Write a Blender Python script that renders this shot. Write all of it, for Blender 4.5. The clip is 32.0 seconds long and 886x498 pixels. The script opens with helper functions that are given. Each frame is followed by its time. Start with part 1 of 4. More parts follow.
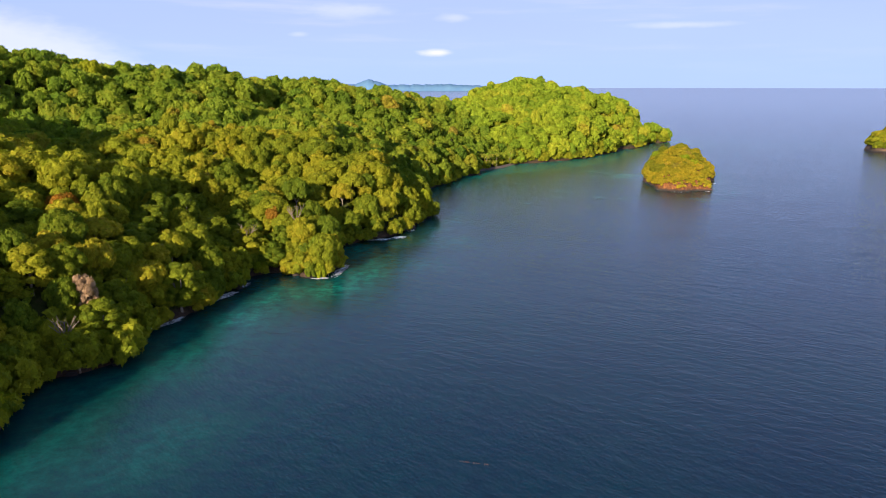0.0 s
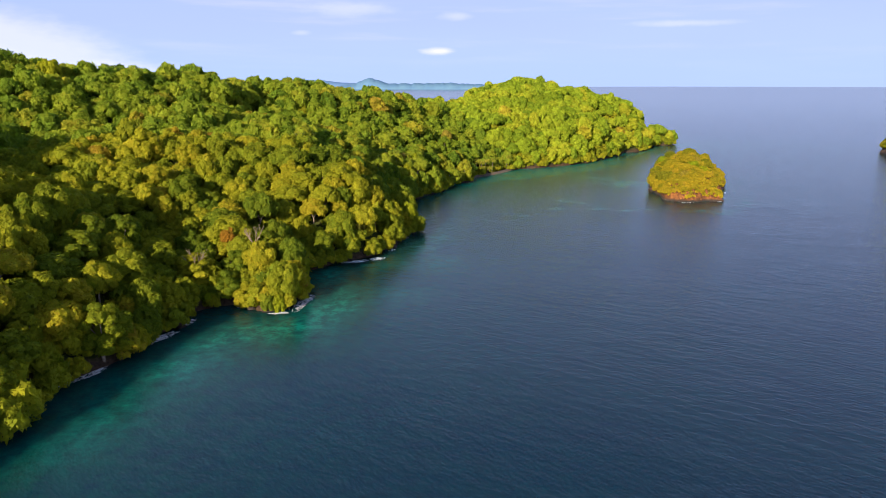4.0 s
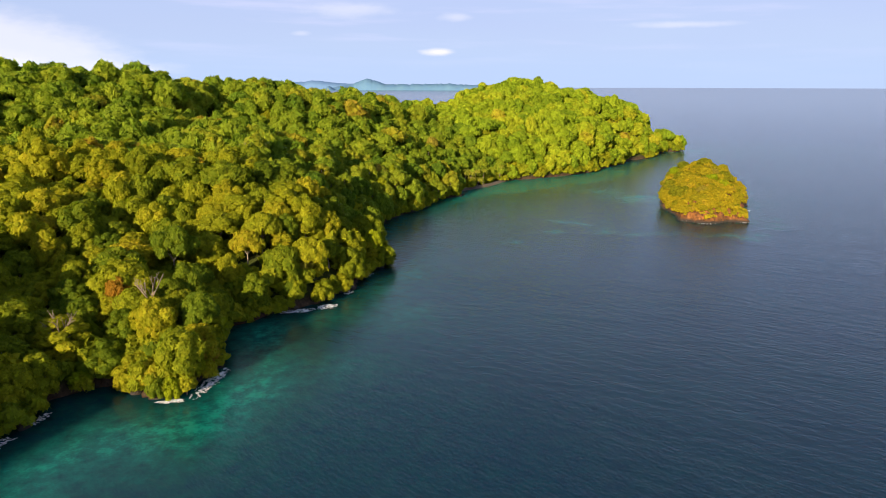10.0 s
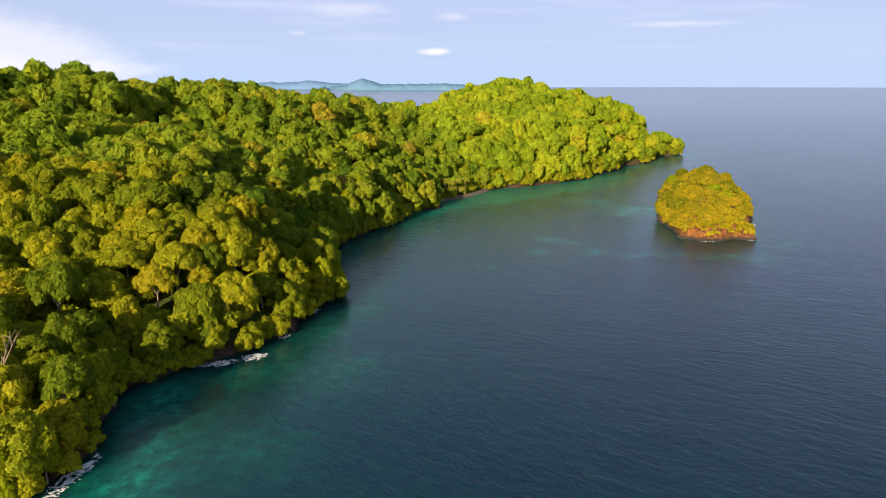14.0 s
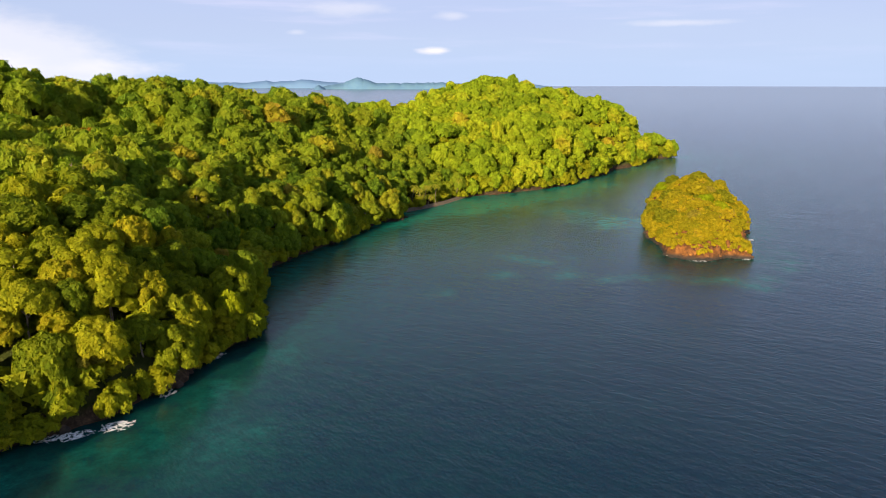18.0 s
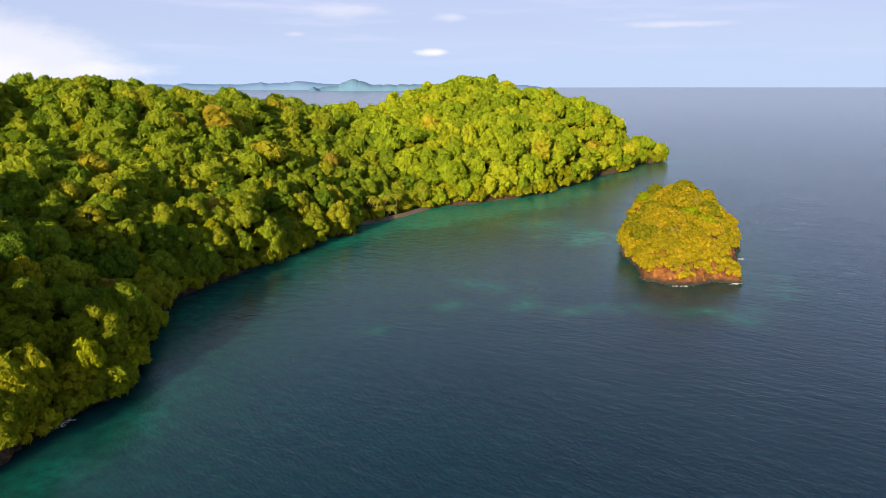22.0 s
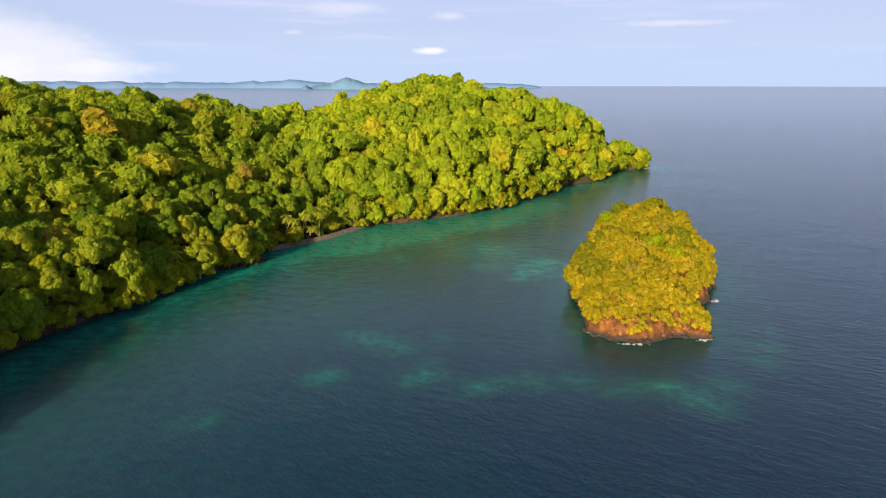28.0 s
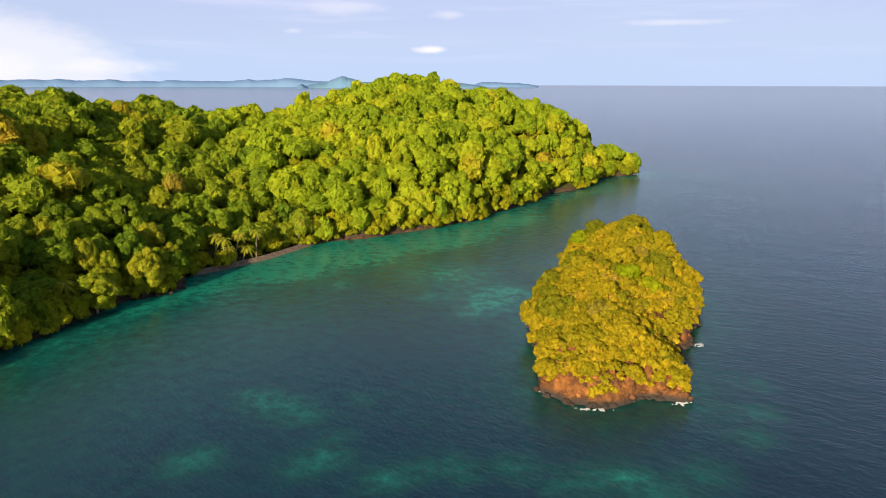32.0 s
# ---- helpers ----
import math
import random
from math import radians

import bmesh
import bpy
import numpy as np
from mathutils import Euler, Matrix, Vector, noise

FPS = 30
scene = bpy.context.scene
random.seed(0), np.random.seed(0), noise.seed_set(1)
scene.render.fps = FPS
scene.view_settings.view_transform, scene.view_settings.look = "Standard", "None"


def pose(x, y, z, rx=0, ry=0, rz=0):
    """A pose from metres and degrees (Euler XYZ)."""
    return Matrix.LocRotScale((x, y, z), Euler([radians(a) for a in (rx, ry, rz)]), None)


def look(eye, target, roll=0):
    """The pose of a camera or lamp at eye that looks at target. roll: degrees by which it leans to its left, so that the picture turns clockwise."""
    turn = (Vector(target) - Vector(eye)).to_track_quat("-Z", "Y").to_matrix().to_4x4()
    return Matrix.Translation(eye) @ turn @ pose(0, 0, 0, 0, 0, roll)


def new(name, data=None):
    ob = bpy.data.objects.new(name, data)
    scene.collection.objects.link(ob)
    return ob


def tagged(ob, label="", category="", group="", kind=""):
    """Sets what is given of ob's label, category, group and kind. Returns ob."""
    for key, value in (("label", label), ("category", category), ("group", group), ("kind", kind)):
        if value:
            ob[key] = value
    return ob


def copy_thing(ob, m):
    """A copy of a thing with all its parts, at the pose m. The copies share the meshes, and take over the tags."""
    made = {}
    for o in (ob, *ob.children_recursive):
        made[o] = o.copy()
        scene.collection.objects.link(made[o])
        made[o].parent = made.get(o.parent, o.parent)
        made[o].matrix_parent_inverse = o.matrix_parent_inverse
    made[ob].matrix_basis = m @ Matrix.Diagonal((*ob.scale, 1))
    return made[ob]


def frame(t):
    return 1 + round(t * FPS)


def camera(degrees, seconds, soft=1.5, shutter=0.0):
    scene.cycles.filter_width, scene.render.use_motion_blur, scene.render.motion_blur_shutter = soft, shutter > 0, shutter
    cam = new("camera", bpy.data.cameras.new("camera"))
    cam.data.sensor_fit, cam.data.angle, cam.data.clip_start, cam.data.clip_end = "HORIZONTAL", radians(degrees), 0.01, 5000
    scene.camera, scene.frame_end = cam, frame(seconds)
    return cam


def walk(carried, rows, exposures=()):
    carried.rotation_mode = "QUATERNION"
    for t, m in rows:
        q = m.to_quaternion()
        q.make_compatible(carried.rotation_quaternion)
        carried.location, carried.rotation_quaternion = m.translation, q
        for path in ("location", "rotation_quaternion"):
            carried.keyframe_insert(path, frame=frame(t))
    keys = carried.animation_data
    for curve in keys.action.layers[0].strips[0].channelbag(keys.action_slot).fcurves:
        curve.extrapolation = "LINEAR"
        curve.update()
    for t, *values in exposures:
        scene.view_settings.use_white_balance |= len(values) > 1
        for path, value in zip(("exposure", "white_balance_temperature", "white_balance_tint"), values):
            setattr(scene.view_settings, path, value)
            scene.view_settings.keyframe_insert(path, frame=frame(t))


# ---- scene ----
cam = camera(65.7, 32.0, 0.5)
PATH = [
    (0, (13.15, 1.49, 57.441), (13.141, 3.435, 56.975), 0.1),
    (1, (15.126, 8.297, 57.74), (15.115, 10.242, 57.273), 0.1),
    (2, (16.59, 15.717, 57.978), (16.577, 17.662, 57.51), 0.1),
    (3, (18.044, 23.092, 58.471), (18.03, 25.036, 58.002), 0.1),
    (3.5, (18.782, 26.888, 58.89), (18.767, 28.832, 58.42), 0.1),
    (5.5, (21.665, 43.307, 59.124), (21.649, 45.251, 58.654), 0.1),
    (6, (22.291, 47.595, 59.111), (22.276, 49.54, 58.642), 0.1),
    (7, (23.961, 55.66, 59.351), (23.943, 57.604, 58.882), 0.0),
    (8, (24.669, 64.359, 59.64), (24.656, 66.303, 59.17), 0.1),
    (9, (26.071, 73.055, 59.392), (26.057, 74.999, 58.923), 0.1),
    (10, (27.768, 81.865, 59.228), (27.754, 83.81, 58.76), 0.2),
    (11, (29.591, 90.187, 59.09), (29.578, 92.131, 58.623), 0.2),
    (12, (32.287, 98.522, 59.305), (32.273, 100.467, 58.837), 0.2),
    (13, (35.009, 106.823, 59.214), (34.999, 108.767, 58.747), 0.1),
    (14, (37.989, 115.668, 59.951), (37.982, 117.613, 59.482), 0.1),
    (14.5, (39.803, 120.007, 60.149), (39.796, 121.95, 59.679), 0.1),
    (16.5, (47.544, 136.286, 60.117), (47.537, 138.23, 59.645), 0.2),
    (17, (49.556, 140.417, 60.1), (49.55, 142.361, 59.627), 0.2),
    (18, (53.191, 148.761, 59.569), (53.187, 150.704, 59.098), 0.1),
    (19, (57.237, 156.796, 58.788), (57.234, 158.74, 58.321), 0.1),
    (20, (61.577, 164.551, 58.584), (61.575, 166.496, 58.117), 0.1),
    (21, (65.582, 172.522, 58.315), (65.58, 174.467, 57.849), 0.0),
    (22, (70.196, 180.635, 58.74), (70.195, 182.58, 58.273), 0.0),
    (23, (75.117, 188.333, 59.374), (75.115, 190.276, 58.903), 0.1),
    (24, (79.387, 196.072, 59.872), (79.386, 198.016, 59.4), 0.1),
    (25, (83.831, 203.587, 59.584), (83.831, 205.53, 59.113), 0.1),
    (25.5, (86.173, 207.759, 59.374), (86.172, 209.703, 58.903), 0.1),
    (27.5, (94.547, 223.231, 59.239), (94.549, 225.175, 58.768), 0.1),
    (28, (96.381, 227.079, 59.278), (96.385, 229.023, 58.807), 0.1),
    (29, (100.617, 234.904, 59.318), (100.619, 236.848, 58.848), 0.0),
    (30, (104.548, 242.974, 59.591), (104.551, 244.918, 59.12), 0.0),
    (31, (108.505, 250.964, 59.94), (108.507, 252.907, 59.467), 0.1),
    (32, (112.276, 259.124, 59.914), (112.282, 261.067, 59.44), 0.2),
]
walk(cam, [(t, look(eye, aim, roll)) for t, eye, aim, roll in PATH],
     exposures=[(0, 1.18, 5600, 18), (6, 1.18, 5950, 14), (13, 1.18, 6400, 10), (32, 1.2, 6550, 10)])

# ---- sky, sun ----
SUN_AZ, SUN_EL = 203.0, 17.0
world = bpy.data.worlds.new("sky")
scene.world = world
world.use_nodes = True
wn, wl = world.node_tree.nodes, world.node_tree.links
wn.clear()
w_out = wn.new("ShaderNodeOutputWorld")
w_bg = wn.new("ShaderNodeBackground")
w_sky = wn.new("ShaderNodeTexSky")
w_sky.sky_type, w_sky.sun_disc = "NISHITA", False
w_sky.sun_elevation, w_sky.sun_rotation = radians(SUN_EL), radians(SUN_AZ)
w_sky.air_density, w_sky.dust_density, w_sky.ozone_density = 1.0, 0.3, 2.5
w_co = wn.new("ShaderNodeTexCoord")
w_bg.inputs["Strength"].default_value = 0.0575
wl.new(w_bg.outputs[0], w_out.inputs[0])


def sky_noise(scale, size, detail=5.0):
    m = wn.new("ShaderNodeMapping")
    m.inputs["Scale"].default_value = scale
    n = wn.new("ShaderNodeTexNoise")
    n.inputs["Scale"].default_value, n.inputs["Detail"].default_value = size, detail
    wl.new(w_co.outputs["Generated"], m.inputs["Vector"])
    wl.new(m.outputs[0], n.inputs["Vector"])
    return n.outputs["Fac"]


def sky_math(op, a, b):
    n = wn.new("ShaderNodeMath")
    n.operation, n.use_clamp = op, op == "MULTIPLY"
    for s, v in zip(n.inputs, (a, b)):
        if isinstance(v, (int, float)):
            s.default_value = v
        else:
            wl.new(v, s)
    return n.outputs[0]


def sky_ramp(v, lo, hi):
    n = wn.new("ShaderNodeMapRange")
    n.interpolation_type = "SMOOTHSTEP"
    n.inputs["From Min"].default_value, n.inputs["From Max"].default_value = lo, hi
    wl.new(v, n.inputs["Value"])
    return n.outputs[0]


def sky_mass(az, el, wide, high, ragged, crisp=0.5):
    """A cloud mass round a direction (degrees, az to the right of +y), with a ragged rim."""
    c = Vector((math.sin(radians(az)), math.cos(radians(az)), math.tan(radians(el))))
    sub = wn.new("ShaderNodeVectorMath")
    sub.operation = "SUBTRACT"
    sub.inputs[1].default_value = c
    wl.new(w_co.outputs["Generated"], sub.inputs[0])
    mul = wn.new("ShaderNodeVectorMath")
    mul.operation = "MULTIPLY"
    mul.inputs[1].default_value = (1 / radians(wide), 1 / radians(wide), 1 / radians(high))
    wl.new(sub.outputs[0], mul.inputs[0])
    ln = wn.new("ShaderNodeVectorMath")
    ln.operation = "LENGTH"
    wl.new(mul.outputs[0], ln.inputs[0])
    return sky_ramp(sky_math("ADD", ln.outputs["Value"], ragged), 1.25 + crisp, 1.25 - crisp)


def sky_mix(fac, base, colour):
    n = wn.new("ShaderNodeMixRGB")
    wl.new(fac, n.inputs["Fac"])
    wl.new(base, n.inputs["Color1"])
    n.inputs["Color2"].default_value = (*colour, 1)
    return n.outputs[0]


# thin high veil, streaks, one bright bank and a few puffs
veil = sky_math("ADD", sky_math("MULTIPLY", sky_ramp(sky_noise((1, 1, 5), 1.6), 0.25, 0.75), 0.12), 0.80)
streak = sky_math("MULTIPLY", sky_ramp(sky_noise((1.3, 1.3, 15), 3.0, 8), 0.48, 0.74), 0.6)
band = wn.new("ShaderNodeSeparateXYZ")
wl.new(w_co.outputs["Generated"], band.inputs[0])
veil = sky_math("MULTIPLY", veil, sky_math("ADD", sky_math("MULTIPLY", sky_ramp(band.outputs["Z"], 0.6, 0.17), 0.68), 0.32))
sky_col = sky_mix(veil, w_sky.outputs[0], (4.2, 4.85, 7.1))
sky_col = sky_mix(streak, sky_col, (5.9, 6.0, 7.9))
rim = sky_math("ADD", sky_math("MULTIPLY", sky_noise((1, 1, 4), 9.0, 8), 0.6), sky_math("MULTIPLY", sky_noise((1, 1, 3), 40.0, 8), 0.7))
sky_col = sky_mix(sky_math("MULTIPLY", sky_ramp(band.outputs["Z"], 0.085, 0.01), 0.85), sky_col, (4.25, 5.35, 7.5))
soft_rim = sky_math("ADD", sky_math("MULTIPLY", rim, 0.16), 0.52)
for az, el, wide, high, dens in ((-41, 0.3, 27.0, 8.0, 0.5), (-34.5, 6.3, 5.5, 0.75, 0.5), (-33, 0.9, 5.0, 1.6, 0.4), (-25, 1.0, 5.0, 0.7, 0.3), (-0.9, 2.5, 1.6, 0.36, 0.95), (-7.9, 5.6, 4.2, 0.75, 0.3),
                                 (0.5, 5.1, 1.6, 0.4, 0.3), (18.0, 4.4, 4.5, 0.3, 0.3), (-11.7, 3.8, 0.9, 0.25, 0.25)):
    sky_col = sky_mix(sky_math("MULTIPLY", sky_mass(az, el, wide, high, soft_rim if wide > 10 else rim, 0.1 if wide > 10 else 0.5), dens), sky_col, (8.9, 8.3, 8.3))
wl.new(sky_col, w_bg.inputs["Color"])

sun = new("sun", bpy.data.lights.new("sun", "SUN"))
sun.data.energy, sun.data.angle, sun.data.color = 5.0, radians(0.6), (1.0, 0.81, 0.53)
az, el = radians(SUN_AZ), radians(SUN_EL)
sun.matrix_world = look((math.sin(az) * math.cos(el) * 900, math.cos(az) * math.cos(el) * 900, math.sin(el) * 900), (0, 0, 0))


# ---- materials ----
def material(name, rough=0.8, spec=0.3):
    m = bpy.data.materials.new(name)
    m.use_nodes = True
    b = m.node_tree.nodes["Principled BSDF"]
    b.inputs["Roughness"].default_value, b.inputs["Specular IOR Level"].default_value = rough, spec
    return m, m.node_tree.nodes, m.node_tree.links, b


def ramp(nodes, stops):
    r = nodes.new("ShaderNodeValToRGB")
    e = r.color_ramp.elements
    while len(e) < len(stops):
        e.new(0.5)
    for k, (p, c) in zip(e, stops):
        k.position, k.color = p, (*c, 1)
    return r


def tex_noise(nodes, links, vec, scale, detail=4.0, rough=0.55):
    n = nodes.new("ShaderNodeTexNoise")
    n.inputs["Scale"].default_value, n.inputs["Detail"].default_value, n.inputs["Roughness"].default_value = scale, detail, rough
    if vec is not None:
        links.new(vec, n.inputs["Vector"])
    return n.outputs["Fac"]


def math_node(nodes, links, op, a, b=0.0, clamp=False):
    n = nodes.new("ShaderNodeMath")
    n.operation, n.use_clamp = op, clamp
    for s, v in zip(n.inputs, (a, b)):
        if isinstance(v, (int, float)):
            s.default_value = v
        else:
            links.new(v, s)
    return n.outputs[0]


def mix_col(nodes, links, fac, a, b, blend="MIX"):
    n = nodes.new("ShaderNodeMixRGB")
    n.blend_type = blend
    for s, v in zip(n.inputs, (fac, a, b)):
        if isinstance(v, (int, float)):
            s.default_value = v
        elif isinstance(v, tuple):
            s.default_value = (*v, 1)
        else:
            links.new(v, s)
    return n.outputs[0]


def leaf_material(name, stops, glow=0.45):
    """Foliage: the colour follows each tree's tint and the leaf's own; some light passes through the leaves."""
    m, n, l, b = material(name, 0.6, 0.05)
    at = n.new("ShaderNodeAttribute")
    at.attribute_name = "tint"
    own = n.new("ShaderNodeAttribute")
    own.attribute_name = "own"
    info = n.new("ShaderNodeObjectInfo")
    geo = n.new("ShaderNodeNewGeometry")
    co = n.new("ShaderNodeTexCoord")
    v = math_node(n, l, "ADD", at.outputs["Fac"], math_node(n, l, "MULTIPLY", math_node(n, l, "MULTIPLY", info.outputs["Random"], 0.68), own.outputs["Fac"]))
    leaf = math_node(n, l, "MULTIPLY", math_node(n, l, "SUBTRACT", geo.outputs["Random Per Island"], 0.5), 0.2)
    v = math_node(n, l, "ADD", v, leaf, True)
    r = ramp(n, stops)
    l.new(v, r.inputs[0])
    patch = tex_noise(n, l, co.outputs["Object"], 0.9, 3)
    col = mix_col(n, l, math_node(n, l, "MULTIPLY", patch, 0.25), r.outputs[0], (0.05, 0.07, 0.004))
    glint = math_node(n, l, "ADD", math_node(n, l, "MULTIPLY", math_node(n, l, "FRACT", math_node(n, l, "MULTIPLY", geo.outputs["Random Per Island"], 37.0)), 0.5), 0.75)
    col = mix_col(n, l, 1.0, col, glint, "MULTIPLY")
    l.new(col, b.inputs["Base Color"])
    bump = n.new("ShaderNodeBump")
    bump.inputs["Strength"].default_value, bump.inputs["Distance"].default_value = 0.55, 0.5
    l.new(tex_noise(n, l, geo.outputs["Position"], 1.5, 4, 0.7), bump.inputs["Height"])
    l.new(bump.outputs[0], b.inputs["Normal"])
    tr = n.new("ShaderNodeBsdfTranslucent")
    l.new(mix_col(n, l, 1.0, col, (1.0, 1.2, 0.5), "MULTIPLY"), tr.inputs["Color"])
    mix = n.new("ShaderNodeMixShader")
    mix.inputs[0].default_value = glow
    l.new(b.outputs[0], mix.inputs[1])
    l.new(tr.outputs[0], mix.inputs[2])
    # sprays are broken into leaves with gaps between them
    lace = n.new("ShaderNodeAttribute")
    lace.attribute_name = "lace"
    holes = math_node(n, l, "GREATER_THAN", math_node(n, l, "MULTIPLY", tex_noise(n, l, geo.outputs["Position"], 2.1, 5, 0.76), lace.outputs["Fac"]), 0.54)
    clear, whole = n.new("ShaderNodeBsdfTransparent"), n.new("ShaderNodeMixShader")
    l.new(holes, whole.inputs[0])
    l.new(mix.outputs[0], whole.inputs[1])
    l.new(clear.outputs[0], whole.inputs[2])
    l.new(whole.outputs[0], n["Material Output"].inputs["Surface"])
    return m


M_LEAF = leaf_material("rainforest_leaves", [(0.0, (0.125, 0.175, 0.010)), (0.3, (0.25, 0.27, 0.011)), (0.55, (0.35, 0.33, 0.012)), (0.75, (0.42, 0.33, 0.015)), (0.9, (0.41, 0.265, 0.024)), (1.0, (0.37, 0.20, 0.034))])
M_DEEP = leaf_material("deep_green_leaves", [(0.0, (0.10, 0.175, 0.013)), (0.3, (0.195, 0.265, 0.016)), (0.55, (0.28, 0.32, 0.018)), (0.78, (0.365, 0.32, 0.02)), (1.0, (0.37, 0.23, 0.03))])
# leaves of the far hill: the green is lightened to paint in distance haze
M_HAZE_LEAF = leaf_material("haze_lightened_green_leaves", [(0.0, (0.16, 0.24, 0.013)), (0.3, (0.285, 0.365, 0.017)), (0.55, (0.38, 0.42, 0.02)), (0.78, (0.45, 0.41, 0.022)), (1.0, (0.42, 0.28, 0.035))])
M_SHRUB = leaf_material("coastal_shrub_leaves", [(0.0, (0.17, 0.185, 0.010)), (0.35, (0.315, 0.27, 0.012)), (0.7, (0.425, 0.32, 0.014)), (0.9, (0.49, 0.345, 0.014)), (1.0, (0.30, 0.19, 0.07))])
M_ORANGE = leaf_material("orange_blossom", [(0.0, (0.32, 0.16, 0.015)), (0.6, (0.42, 0.17, 0.014)), (1.0, (0.16, 0.17, 0.02))])
M_PINK = leaf_material("dry_pinkish_leaves", [(0.0, (0.42, 0.27, 0.16)), (0.6, (0.50, 0.32, 0.19)), (1.0, (0.34, 0.22, 0.11))])
M_BROWN = leaf_material("olive_brown_leaves", [(0.0, (0.25, 0.22, 0.025)), (0.6, (0.37, 0.275, 0.035)), (1.0, (0.33, 0.19, 0.05))])
M_LIME = leaf_material("bright_lime_leaves", [(0.0, (0.24, 0.30, 0.006)), (0.6, (0.32, 0.33, 0.008)), (1.0, (0.36, 0.32, 0.01))])
M_PALM = leaf_material("palm_fronds", [(0.0, (0.20, 0.26, 0.02)), (0.6, (0.36, 0.36, 0.03)), (1.0, (0.45, 0.36, 0.05))])


def bark_material(name, lo, hi):
    m, n, l, b = material(name, 0.9, 0.1)
    co = n.new("ShaderNodeTexCoord")
    f = tex_noise(n, l, co.outputs["Object"], 3.0, 6)
    r = ramp(n, [(0.3, lo), (0.7, hi)])
    l.new(f, r.inputs[0])
    l.new(r.outputs[0], b.inputs["Base Color"])
    return m


M_BARK = bark_material("bark", (0.10, 0.075, 0.05), (0.34, 0.28, 0.21))
M_PALE = bark_material("pale_bark", (0.13, 0.10, 0.065), (0.29, 0.22, 0.15))


def rock_material(name, lo, mid, hi):
    m, n, l, b = material(name, 0.85, 0.25)
    co = n.new("ShaderNodeNewGeometry")
    info = n.new("ShaderNodeObjectInfo")
    f = tex_noise(n, l, co.outputs["Position"], 0.55, 8, 0.65)
    f = math_node(n, l, "ADD", f, math_node(n, l, "MULTIPLY", math_node(n, l, "SUBTRACT", info.outputs["Random"], 0.5), 0.3))
    r = ramp(n, [(0.32, lo), (0.5, mid), (0.68, hi)])
    l.new(f, r.inputs[0])
    wet = n.new("ShaderNodeSeparateXYZ")
    l.new(co.outputs["Position"], wet.inputs[0])
    edge = math_node(n, l, "ADD", wet.outputs["Z"], math_node(n, l, "MULTIPLY", f, -1.2))
    band = n.new("ShaderNodeMapRange")
    band.inputs["From Min"].default_value, band.inputs["From Max"].default_value = 0.0, 1.0
    l.new(edge, band.inputs["Value"])
    patch = n.new("ShaderNodeMapRange")
    patch.inputs["From Min"].default_value, patch.inputs["From Max"].default_value = 0.42, 0.6
    l.new(tex_noise(n, l, co.outputs["Position"], 0.11, 4, 0.6), patch.inputs["Value"])
    dry = mix_col(n, l, math_node(n, l, "MULTIPLY", patch.outputs[0], 0.7), r.outputs[0], tuple(c * 0.42 for c in mid))
    l.new(mix_col(n, l, band.outputs[0], (0.035, 0.028, 0.024), dry), b.inputs["Base Color"])
    bump = n.new("ShaderNodeBump")
    bump.inputs["Strength"].default_value, bump.inputs["Distance"].default_value = 1.0, 0.7
    crack = n.new("ShaderNodeTexVoronoi")
    crack.feature, crack.inputs["Scale"].default_value = "DISTANCE_TO_EDGE", 0.75
    l.new(co.outputs["Position"], crack.inputs["Vector"])
    rough = math_node(n, l, "ADD", tex_noise(n, l, co.outputs["Position"], 0.7, 8, 0.7), math_node(n, l, "MINIMUM", math_node(n, l, "MULTIPLY", crack.outputs["Distance"], 0.7), 0.04))
    l.new(rough, bump.inputs["Height"])
    l.new(bump.outputs[0], b.inputs["Normal"])
    return m


M_ROCK = rock_material("dark_basalt", (0.045, 0.03, 0.022), (0.13, 0.085, 0.055), (0.27, 0.16, 0.09))
M_RED = rock_material("rust_red_rock", (0.05, 0.024, 0.012), (0.26, 0.10, 0.024), (0.43, 0.19, 0.05))


def ground_material():
    m, n, l, b = material("forest_floor", 0.95, 0.05)
    geo = n.new("ShaderNodeNewGeometry")
    f = tex_noise(n, l, geo.outputs["Position"], 0.35, 8, 0.65)
    r = ramp(n, [(0.3, (0.02, 0.03, 0.008)), (0.5, (0.05, 0.06, 0.014)), (0.7, (0.09, 0.065, 0.03))])
    l.new(f, r.inputs[0])
    sep = n.new("ShaderNodeSeparateXYZ")
    l.new(geo.outputs["Position"], sep.inputs[0])
    z = math_node(n, l, "SUBTRACT", sep.outputs["Z"], math_node(n, l, "MULTIPLY", f, 5.0))
    band = n.new("ShaderNodeMapRange")
    band.inputs["From Min"].default_value, band.inputs["From Max"].default_value = -1.2, 0.6
    l.new(z, band.inputs["Value"])
    f2 = tex_noise(n, l, geo.outputs["Position"], 0.9, 8, 0.7)
    r2 = ramp(n, [(0.35, (0.025, 0.018, 0.014)), (0.58, (0.075, 0.05, 0.032)), (0.74, (0.22, 0.12, 0.065))])
    l.new(f2, r2.inputs[0])
    l.new(mix_col(n, l, band.outputs[0], r2.outputs[0], r.outputs[0]), b.inputs["Base Color"])
    bump = n.new("ShaderNodeBump")
    bump.inputs["Strength"].default_value, bump.inputs["Distance"].default_value = 0.9, 0.6
    l.new(f2, bump.inputs["Height"])
    l.new(bump.outputs[0], b.inputs["Normal"])
    return m


M_GROUND = ground_material()


